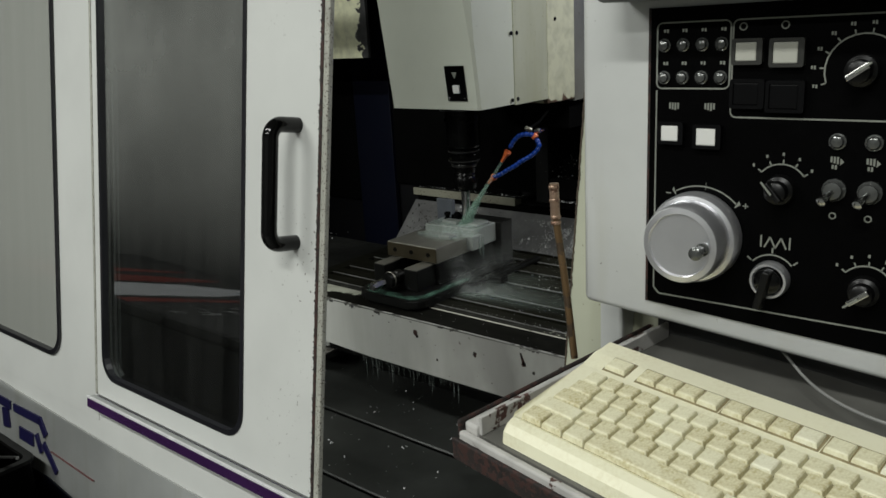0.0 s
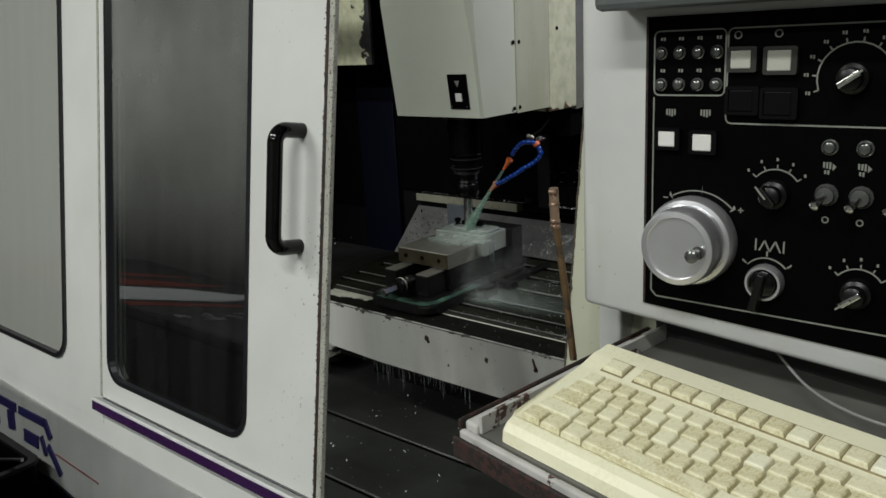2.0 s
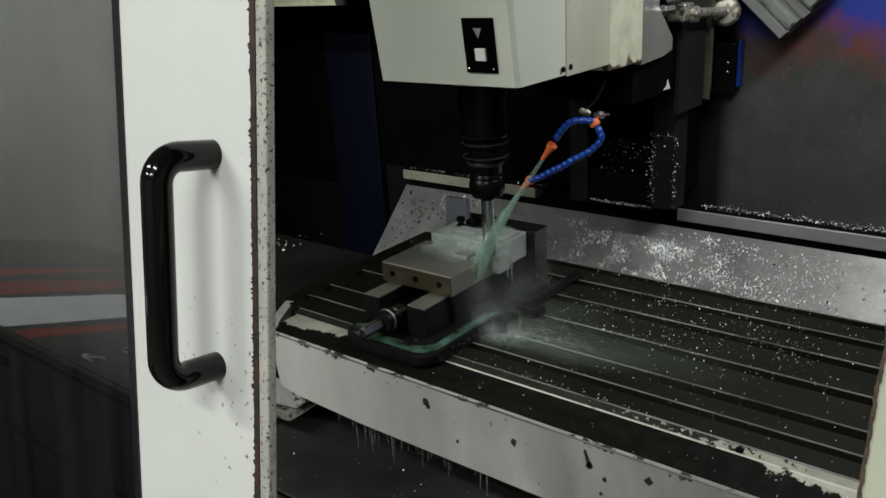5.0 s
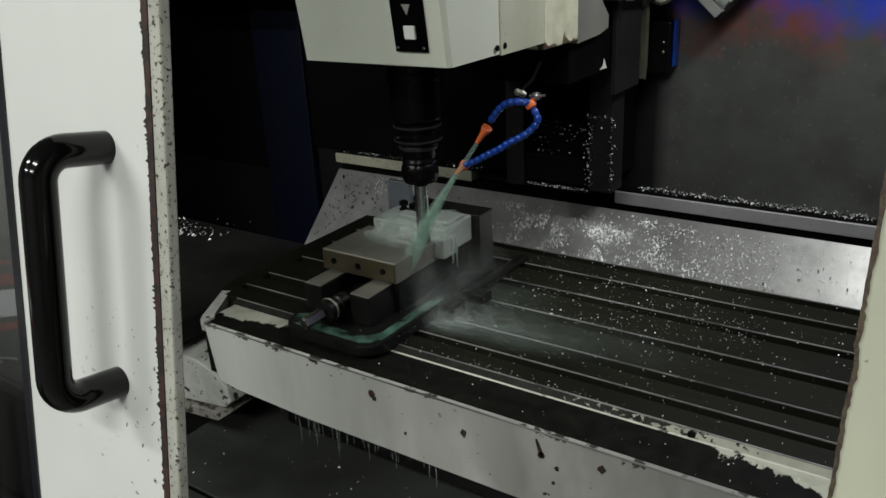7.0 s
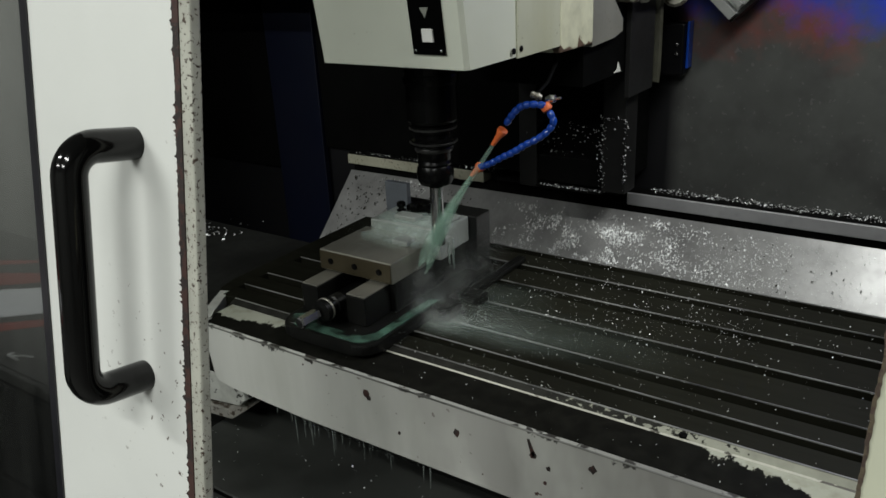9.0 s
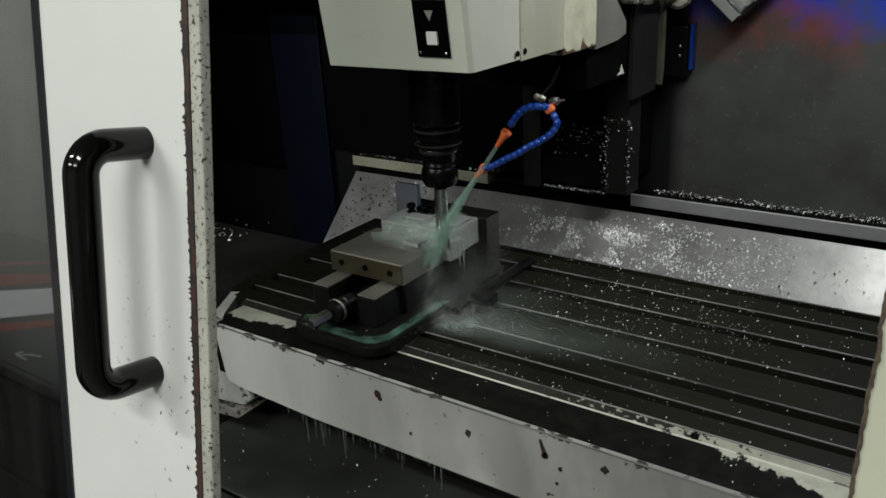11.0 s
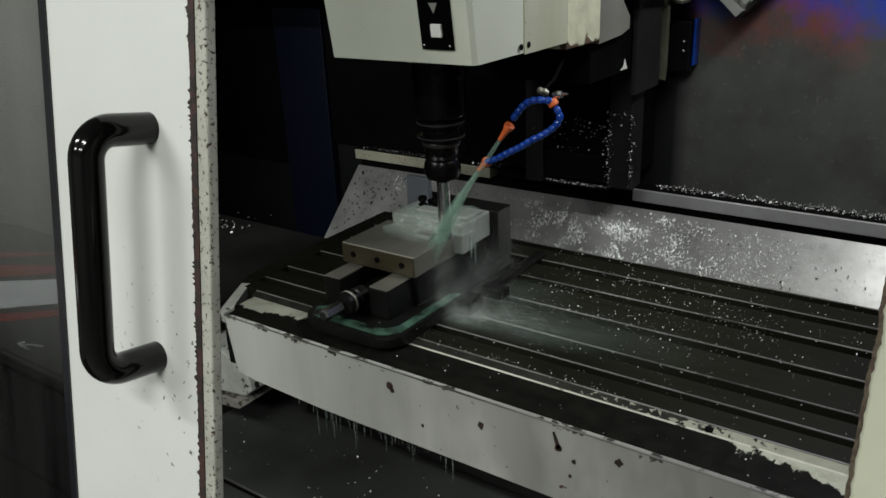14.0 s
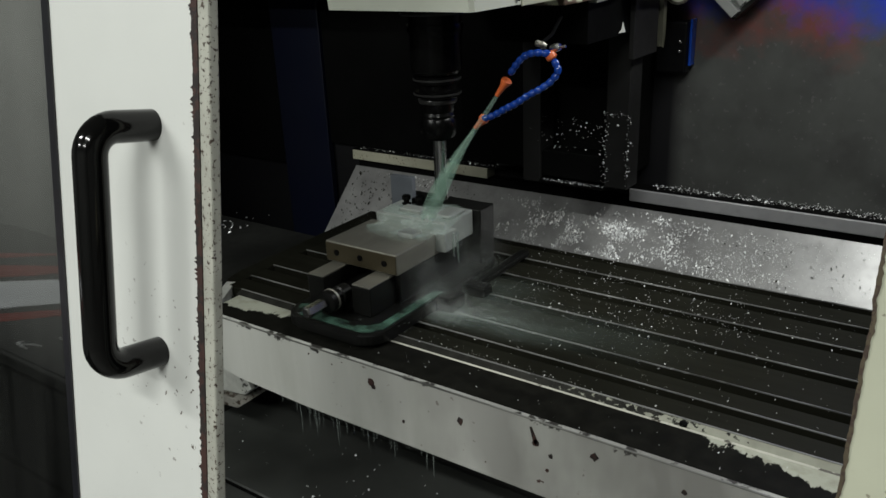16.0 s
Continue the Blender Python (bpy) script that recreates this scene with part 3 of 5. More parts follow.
def workshop():
    solid("floor", box(-5, 5, -6, 2.6, -0.1, 0), M_CONCRETE, "grey concrete workshop floor")
    solid("ceiling", box(-5, 5, -6, 2.6, 4.0, 4.1), M_CEIL, "pale grey workshop ceiling")
    solid("wall_south", box(-5, 5, -6.1, -6, 0, 4), M_ROOM, "grey painted workshop wall")
    solid("wall_north", box(-5, 5, 2.6, 2.7, 0, 4), M_ROOM, "grey painted workshop wall behind the machine")
    solid("wall_west", box(-5.1, -5, -6, 2.6, 0, 4), M_ROOM, "grey painted workshop side wall")
    solid("wall_east", box(5, 5.1, -6, 2.6, 0, 4), M_ROOM, "grey painted workshop side wall")
    for lx, ly in TUBES:
        t = thing("tube_fitting", (lx, ly, 3.6), "white fluorescent tube fitting hanging below the ceiling", "ceiling lamp", "tube fittings")
        part("housing", box(lx - 0.78, lx + 0.78, ly - 0.1, ly + 0.1, 3.58, 3.64, 0.01), M_BTN, t)
        part("cord", box(lx - 0.01, lx + 0.01, ly - 0.01, ly + 0.01, 3.64, 4.0), M_CABLE, t)

    w = thing("swarf_bin", (-0.76, -0.76, 0.0), "black steel swarf bin standing before the machine", "bin")
    part("bin_wall", ring(rounded(-1.10, -0.42, -0.90, -0.62, 0.03, 4), rounded(-1.09, -0.43, -0.89, -0.63, 0.025, 4), 0.0, 0.53, "z"), M_BLACK, w)
    part("bin_floor", prism(rounded(-1.09, -0.43, -0.89, -0.63, 0.025, 4), 0.02, 0.44, "z"), M_BLACK, w)
    part("rim", ring(rounded(-1.106, -0.414, -0.906, -0.614, 0.03, 4), rounded(-1.088, -0.432, -0.888, -0.632, 0.025, 4), 0.53, 0.54, "z"), M_IRON, w)
    part("scraper_rod", tube([(-0.95, -0.84, 0.47), (-0.41, -0.66, 0.56)], 0.005, 8), M_STEEL, w, "thin steel rod")
    added_cabinet()


workshop()

# ---------------------------------------------------------------- the leaning front of the machine
FRONT = pose(0, -0.47, 1.17, -9.1, 0, 0)      # x along the machine, y inwards, z up the leaning sheet


def sliding_door():
    d = thing("sliding_door", label="cream-white sheet-metal sliding door with a tall dark window, half open", category="machine door", m=FRONT)
    hole = rounded(-0.158, 0.364, -0.388, 0.95, 0.055)
    panel = ring(rounded(-0.182, 0.557, -0.432, 1.0, 0.002), hole, -0.002, 0.010)
    part("door_panel", panel, M_DOOR, d)
    part("gasket", ring(hole, rounded(-0.149, 0.354, -0.378, 0.94, 0.049), -0.004, 0.0098), M_RUB, d, "black rubber window gasket")
    g = part("window_pane", box(-0.152, 0.358, 0.010, 0.016, -0.382, 0.945), M_GLASS, d, "dark oily glass pane, lighter above for the ceiling's reflection")
    g.visible_shadow = False
    rng = random.Random(8)
    n = 900
    ragged = [(0.5580 - (rng.random() ** 6) * 0.0040 - 0.004 * max(0, noise.noise(Vector((i * 0.21, 5, 0))) - 0.25) + 0.0009 * noise.noise(Vector((i * 0.05, 0, 0))), -0.432 + 1.432 * i / n) for i in range(n + 1)]
    part("edge_strip", prism([(0.5645, 1.0), (0.5645, -0.432)] + ragged, -0.0045, 0.010, "y"), M_RUST, d, "rusty brown edge strip with chipped paint")
    part("side_trim", box(0.564, 0.577, -0.004, 0.006, -0.432, 1.0, 0.002), M_TRIM, d, "scratched grey trim with flaking paint")
    part("hem", box(-0.190, -0.182, -0.004, 0.03, -0.432, 1.0, 0.001), M_TRIM, d)
    h, x = 0.0580, 0.503
    top, foot, bend = 0.2042, 0.0082, 0.022
    pts = [(x, 0.002, top), (x, -h + bend, top)]
    pts += [(x, -h + bend - bend * math.sin(radians(a)), top - bend + bend * math.cos(radians(a))) for a in range(10, 91, 10)]
    pts += [(x, -h + bend - bend * math.cos(radians(a)), foot + bend - bend * math.sin(radians(a))) for a in range(0, 91, 10)]
    pts += [(x, 0.002, foot)]
    part("handle", tube(pts, 0.0131, 28), M_BLKPL, d, "glossy black bow handle", smooth=True)
    # purple tint of the rail stands in for the lens's colour fringe
    rail = box(-0.195, 0.585, -0.022, 0.004, -0.4615, -0.4395, 0.002)
    part("bottom_rail", rail, M_PURPLE, d, "metal guide rail with the lens's purple fringe put into its colour")
    # grey strip paints the shade behind the lip, white paints its highlight
    part("rail_floor", box(-0.195, 0.585, -0.0165, -0.0025, -0.4392, -0.4372), M_GREYBAND, d, "grey floor of the rail, its shade put into the colour")
    part("rail_lip", box(-0.195, 0.585, -0.0235, -0.0168, -0.4392, -0.4345, 0.0012), M_LIP, d, "rail lip, its white highlight put into the colour")
    return d


def left_panel():
    hole = rounded(-0.95, -0.368, -0.392, 0.95, 0.06)
    p = thing("fixed_panel", label="cream-white fixed front panel with a misted window beside the door", category="machine panel", kind="structure", m=FRONT)
    part("panel_sheet", ring(rounded(-1.6, -0.191, -0.50, 1.0, 0.002), hole, 0.004, 0.04), M_DOOR, p)
    part("gasket", ring(hole, rounded(-0.94, -0.379, -0.381, 0.94, 0.053), -0.002, 0.035), M_RUB, p, "black rubber window gasket")
    g = part("window_pane", box(-0.945, -0.374, 0.014, 0.02, -0.386, 0.945), M_GLASS2, p, "misted glass pane")
    g.visible_shadow = False
    part("skirt", box(-1.6, 0.62, 0.006, 0.05, -0.78, -0.462), M_DOOR, p)
    band = prism([(-1.6, -0.525), (-0.743, -0.535), (-0.454, -0.542), (-0.209, -0.548), (0.032, -0.551), (0.236, -0.549), (0.62, -0.56), (0.62, -0.78), (-1.6, -0.78)], 0.001, 0.0052, "y")
    part("grey_band", band, M_GREYBAND, p, "grey painted band along the foot")
    part("blue_foot", prism([(-1.6, -0.76), (-0.77, -0.74), (-0.45, -0.725), (-0.2, -0.75), (0.62, -0.752), (0.62, -1.15), (-1.6, -1.15)], -0.004, 0.05, "y"), M_NAVY, p, "dark blue painted foot")
    # the maker's mark, as plain slanted bars
    def slanted(x0, z0, x1, z1, w):
        """A printed stroke, w thick."""
        d = Vector((x1 - x0, z1 - z0)).normalized()
        nrm = Vector((-d.y, d.x)) * w / 2
        o = [(x0 + nrm.x, z0 + nrm.y), (x1 + nrm.x, z1 + nrm.y), (x1 - nrm.x, z1 - nrm.y), (x0 - nrm.x, z0 - nrm.y)]
        part("mark_bar", prism(o, -0.0035, 0.0012, "y"), M_LOGO, p, "dark blue printed mark")

    for x0, z0, x1, z1, w in ((-0.95, -0.590, -0.665, -0.588, 0.024), (-0.645, -0.588, -0.488, -0.583, 0.022), (-0.492, -0.578, -0.458, -0.616, 0.022), (-0.70, -0.603, -0.690, -0.655, 0.040), (-0.80, -0.60, -0.79, -0.665, 0.030),
                              (-0.613, -0.649, -0.530, -0.648, 0.034), (-0.512, -0.626, -0.484, -0.668, 0.018), (-0.472, -0.640, -0.401, -0.697, 0.018)):
        slanted(x0, z0, x1, z1, w)
    part("mark_line", prism([(-0.432, -0.6502), (-0.432, -0.6488), (-0.211, -0.6555), (-0.211, -0.6566)], -0.0035, 0.0012, "y"), M_REDLINE, p, "thin red printed line")


def right_jamb():
    j = thing("door_jamb", label="cream door jamb with chipped paint along its edge", category="machine frame", kind="structure", m=FRONT)
    n = 620
    rng = random.Random(4)
    edge = [(1.036 + 0.0011 * noise.noise(Vector((i * 0.55, 3, 0))) + 0.0035 * max(0, noise.noise(Vector((i * 0.08, 9, 0))) - 0.15), -0.60 + i * 1.6 / n) for i in range(n + 1)]
    part("jamb_sheet", prism([(1.30, -0.60)] + [(x, z) for x, z in edge] + [(1.30, 1.0)], 0.0, 0.006, "y"), M_CREAM, j)
    inner = [(x + 0.0012 + 0.0022 * max(0, noise.noise(Vector((i * 0.23, 1, 0))) + 0.05) + 0.0008 * noise.noise(Vector((i * 0.9, 2, 0))), z) for i, (x, z) in enumerate(edge)]
    part("chipped_edge", prism([(x - 0.0006, z) for x, z in edge] + inner[::-1], -0.0012, 0.0052, "y"), M_JAMBEDGE, j, "rusty chipped edge of the jamb")
    part("edge_lining", box(1.060, 1.30, 0.006, 0.04, -0.60, 1.0), M_IRON, j, "bare dark lining of the edge")
    return j


sliding_door()
left_panel()
right_jamb()


# ---------------------------------------------------------------- inside of the cabin
def cabin():
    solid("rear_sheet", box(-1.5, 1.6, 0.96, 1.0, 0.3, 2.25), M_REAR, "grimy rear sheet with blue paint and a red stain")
    solid("cabin_side_west", box(-1.5, -1.46, -0.40, 0.96, 0.0, 2.25), M_BLACK, "near-black cabin side wall")
    solid("cabin_side_east", box(1.36, 1.40, -0.36, 0.96, 0.0, 2.25), M_BLACK, "near-black cabin side wall")
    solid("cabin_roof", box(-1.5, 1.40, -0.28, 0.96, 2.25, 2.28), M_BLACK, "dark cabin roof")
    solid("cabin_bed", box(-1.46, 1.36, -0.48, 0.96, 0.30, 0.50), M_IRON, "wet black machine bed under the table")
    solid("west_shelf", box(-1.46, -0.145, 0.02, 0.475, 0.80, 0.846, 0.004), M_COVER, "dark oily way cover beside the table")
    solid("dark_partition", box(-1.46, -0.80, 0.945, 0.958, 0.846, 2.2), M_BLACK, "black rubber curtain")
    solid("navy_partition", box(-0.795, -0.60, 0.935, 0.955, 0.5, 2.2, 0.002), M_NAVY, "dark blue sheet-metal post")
    # added sheet that keeps the background of the spindle black
    solid("dark_backing", box(-0.598, -0.022, 0.945, 0.958, 0.935, 2.2), M_BLACK, "black sheet added to darken the view behind the spindle")
    solid("upper_sheet", box(-1.05, -0.46, 0.70, 0.715, 1.424, 2.2, 0.002), M_SHEET, "cream sheet with flaking paint")
    # stepped way cover over the bed
    c = thing("way_cover", (0.4, -0.05, 0.54), "stack of wet black telescopic way cover plates", "way cover", kind="structure")
    for y0, y1, z in ((-0.47, -0.25, 0.541), (-0.26, -0.035, 0.549), (-0.046, 0.62, 0.557)):
        part("cover_plate", prism([(y0, z - 0.010), (y0, z), (y0 + 0.003, z + 0.003), (y1, z + 0.004), (y1, z - 0.004)], -0.206, 1.34), M_SUMP, c)
        part("wiper_lip", box(-0.206, 1.34, y0 - 0.004, y0 - 0.0002, z - 0.012, z + 0.001, 0.001), M_BLACK, c, "black rubber wiper lip")
    part("side_skirt", box(-0.214, -0.2065, -0.47, 0.62, 0.50, 0.556), M_BLACK, c)
    # sloped chip tray behind the table
    t = thing("chip_tray", (0.2, 0.92, 0.6), "sloped steel chip tray splashed with coolant", "chip tray", kind="structure")
    part("slope", prism([(0.60, 0.572), (0.915, 0.8845), (0.915, 0.879), (0.605, 0.567)], -0.478, 1.355), M_TRAY, t)
    part("flat", box(-0.44, 1.355, 0.50, 0.602, 0.562, 0.570), M_TRAY, t)
    # no rail behind the column: the dark break stands in for its shadow
    part("top_rail", box(-0.49, -0.02, 0.916, 0.958, 0.902, 0.930, 0.002), M_RAILCREAM, t, "grimy cream rail along the top")
    part("top_rail", box(0.378, 1.355, 0.916, 0.958, 0.900, 0.930, 0.002), M_RAIL, t, "dull grey rail along the top")
    part("rail_cap", box(-0.49, 1.355, 0.920, 0.957, 0.9302, 0.9325), M_RAILBLACK, t, "near-black top of the rail")
    # near-black strip paints the shade under the rail
    part("gap", box(-0.478, 1.355, 0.930, 0.957, 0.870, 0.9015), M_RAILBLACK, t)
    # column
    k = thing("column", (0.2, 0.84, 0.9), "dark machine column with sliding way covers", "machine column", kind="structure")
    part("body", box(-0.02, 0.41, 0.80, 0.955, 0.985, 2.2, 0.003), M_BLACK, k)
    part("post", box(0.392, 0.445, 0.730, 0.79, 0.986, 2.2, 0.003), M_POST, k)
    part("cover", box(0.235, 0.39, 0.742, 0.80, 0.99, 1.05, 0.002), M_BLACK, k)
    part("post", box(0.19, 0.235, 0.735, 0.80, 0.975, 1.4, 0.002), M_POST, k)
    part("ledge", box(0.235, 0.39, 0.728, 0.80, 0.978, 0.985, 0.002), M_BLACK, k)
    # switch box on the rear sheet
    s = thing("switch_box", (0.46, 0.958, 1.2), "black switch box with a blue rim fixed to the rear sheet", "switch box")
    part("body", box(0.425, 0.492, 0.915, 0.958, 1.208, 1.318, 0.004), M_DARKBTN, s)
    part("rim", box(0.4925, 0.4985, 0.93, 0.958, 1.222, 1.322, 0.002), M_BLUEP, s, "blue painted rim")
    part("screw", lathe([(0.004, 0), (0.004, 0.004), (0.002, 0.005)], (0.478, 0.915, 1.255), (0, -1, 0), 8), M_STEEL, s)
    part("screw", lathe([(0.004, 0), (0.004, 0.004), (0.002, 0.005)], (0.478, 0.915, 1.275), (0, -1, 0), 8), M_STEEL, s)


cabin()


def work_light():
    """The ribbed lamp head on a jointed arm."""
    w = thing("work_light", (0.46, 0.93, 1.38), "ribbed grey aluminium work lamp on a jointed arm", "work lamp")
    axis, across, foot = Vector((0.73, 0, -0.69)), Vector((0.71, 0, 0.70)), Vector((0.593, 0.90, 1.330))

    def slab(u0, u1, v0, v1, w0, w1):
        """A block in the lamp's own directions: along, across and towards the table."""
        bm = box(0, 1, 0, 1, 0, 1)
        for v in bm.verts:
            v.co = foot + axis * (u0 + (u1 - u0) * v.co.x) + across * (v0 + (v1 - v0) * v.co.z) + Vector((0, w0 + (w1 - w0) * v.co.y, 0))
        return bm

    part("housing", slab(-0.26, -0.004, 0.002, 0.132, -0.01, 0.04), M_LAMPBODY, w)
    for i in range(5):
        v0 = 0.004 + i * 0.027
        part("fin", slab(-0.26, 0.0 - 0.006 * (i % 2), v0, v0 + (0.017 if i != 1 else 0.010), -0.034 + 0.006 * (i % 3), -0.008), M_LAMPBODY, w)
    part("end_cap", slab(-0.004, 0.004, -0.002, 0.135, -0.012, 0.042), M_IRON, w, "dark end cap")
    joint = Vector((0.487, 0.86, 1.386))
    part("arm", tube([(0.489, 0.70, 1.397), tuple(joint)], 0.010, 12), M_FITTING, w, smooth=True)
    part("arm", tube([tuple(joint), (0.510, 0.88, 1.443), (0.56, 0.88, 1.50)], 0.010, 12), M_FITTING, w, smooth=True)
    part("joint", lathe([(0.010, -0.016), (0.026, -0.012), (0.029, -0.004), (0.029, 0.006), (0.024, 0.013), (0.009, 0.015)], joint, (0.25, -1, 0.15), 14), M_FITTING, w, "worn steel arm joint")
    part("joint_screw", lathe([(0.009, 0), (0.009, 0.007), (0.005, 0.009)], joint + Vector((0.004, -0.016, 0.002)), (0.25, -1, 0.15), 6), M_STEEL, w)
    part("bracket", box(0.442, 0.486, 0.65, 0.69, 1.384, 1.418, 0.004), M_FITTING, w, "worn steel arm bracket")
    part("collar", lathe([(0.013, -0.004), (0.016, 0.0), (0.016, 0.012), (0.012, 0.016)], (0.486, 0.675, 1.397), (1, 0.4, 0), 10), M_FITTING, w)


work_light()


# ---------------------------------------------------------------- the table and what rides on it
TB = (0.35, 0.28, 0.80)
SLOTS = (0.535, 0.461, 0.377, 0.282, 0.187, 0.132)


def machine_table():
    t = thing("machine_table", TB, "dark oily iron milling table with T-slots and a grey painted apron", "machine table")
    rng = random.Random(31)
    z, dp, w = 0.905, 0.034, 0.024
    # top with its slots, in section
    sec = [(0.094, 0.80), (0.094, z - 0.001), (0.097, z)]
    for y in sorted(SLOTS):
        ww = w if y > 0.18 else 0.018
        sec += [(y, z), (y, z - dp), (y + ww, z - dp), (y + ww, z)]
    sec += [(0.560, z), (0.563, z - 0.003), (0.563, 0.80)]
    part("tabletop", prism(sec, -0.056, 1.30), M_TABLE, t)
    for y in SLOTS:
        part("slot_edge", box(-0.056, 1.30, y + (w if y > 0.18 else 0.018) - 0.0006, y + (w if y > 0.18 else 0.018) + 0.0007, z - 0.0014, z + 0.0006), M_SLOT, t, "bright worn slot edge")
    part("gutter", prism([(0.004, 0.80), (0.004, 0.8985), (0.006, 0.9), (0.090, 0.9), (0.090, 0.80)], -0.012, 1.31), M_LEDGE, t, "worn cream and dark front gutter")
    part("gutter_back", prism([(0.079, 0.9002), (0.0925, 0.9048), (0.0925, 0.89), (0.079, 0.89)], -0.02, 1.31), M_BAND, t, "speckled cream wall of the gutter")
    part("gutter_seam", prism([(0.0768, 0.9003), (0.0795, 0.9014), (0.0795, 0.8995), (0.0768, 0.8995)], 0.17, 1.31), M_SEAM, t, "thin worn cream seam in the gutter's corner")
    part("gutter_lip", box(-0.02, 1.31, 0.0927, 0.0945, 0.89, 0.9062), M_SLOT, t)
    part("apron_edge", box(0.0, 1.31, -0.0050, -0.0020, 0.8996, 0.9014, 0.0006), M_EDGE, t, "bright worn top edge of the apron")
    part("apron", prism([(0.0, 0.9005), (0.014, 0.802), (0.020, 0.792), (0.06, 0.787), (0.22, 0.781), (1.31, 0.781), (1.31, 0.9005)], -0.004, 0.006, "y", bev=0.0015), M_APRON, t, "grey painted front apron, paint chipped along the top")
    part("end_cap", prism([(0.0, -0.004), (-0.012, -0.001), (-0.022, 0.012), (-0.074, 0.105), (-0.058, 0.112), (-0.012, 0.035), (0.0, 0.02)], 0.886, 0.9045, "z"), M_SADDLE, t, "painted end cap with flaking paint")
    part("end_web", prism([(0.016, 0.006), (-0.01, 0.012), (-0.064, 0.108), (-0.056, 0.112), (0.0, 0.03)], 0.80, 0.8858, "z"), M_IRON, t)
    part("end_plate", prism([(-0.074, 0.105), (-0.086, 0.116), (-0.096, 0.16), (-0.100, 0.575), (-0.056, 0.575), (-0.056, 0.113)], 0.82, 0.9046, "z", bev=0.002), M_TABLE, t, "dark oily end plate")
    for x, z, r in ((0.535, 0.859, 0.0065), (0.742, 0.875, 0.006), (0.37, 0.874, 0.007), (0.375, 0.866, 0.005), (0.657, 0.866, 0.006), (0.68, 0.852, 0.004), (0.675, 0.828, 0.003), (0.43, 0.822, 0.003), (0.86, 0.868, 0.004)):
        o = [(x + r * rng.uniform(0.6, 1.1) * math.cos(k * 0.7), z + r * rng.uniform(0.6, 1.2) * math.sin(k * 0.7)) for k in range(9)]
        part("rust_spot", prism(o, -0.0052, -0.0035, "y"), M_RUST, t, "dark rust spot")
    part("rust_run", prism([(0.648, 0.888), (0.651, 0.889), (0.660, 0.868), (0.657, 0.862), (0.653, 0.868)], -0.0052, -0.0035, "y"), M_RUST, t, "dark rust run")
    part("plug", lathe([(0.0055, 0), (0.0055, 0.003), (0.003, 0.004)], (0.826, 0.085, 0.901), (0, 0, 1), 12), M_BLACK, t)
    part("gutter_foot", box(-0.045, -0.012, 0.055, 0.075, 0.862, 0.8858, 0.003), M_SADDLE, t)
    part("underside", box(0.02, 1.28, 0.05, 0.55, 0.74, 0.801), M_IRON, t)
    return t


def saddle():
    s = thing("saddle", (0.1, 0.2, 0.6), "machine saddle with flaking paint under the table", "machine saddle", kind="structure")
    part("body", box(-0.05, 0.75, 0.20, 0.60, 0.562, 0.735, 0.006), M_IRON, s)
    part("flange", prism([(-0.30, 0.645), (-0.30, 0.775), (-0.12, 0.765), (-0.075, 0.748), (-0.045, 0.725), (-0.040, 0.695), (-0.06, 0.677)], 0.055, 0.5, "y", bev=0.003), M_SADDLE, s, "grey-white painted flange with dark chips")
    part("foot_strip", prism([(-0.30, 0.622), (-0.30, 0.640), (-0.085, 0.668), (-0.062, 0.658), (-0.075, 0.648)], 0.045, 0.5, "y", bev=0.002), M_STRIP, s, "flaking strip under the flange")
    part("screw_tube", lathe([(0.030, -0.35), (0.030, 0.75)], (0, 0.30, 0.70), (1, 0, 0), 18), M_IRON, s, smooth=True)


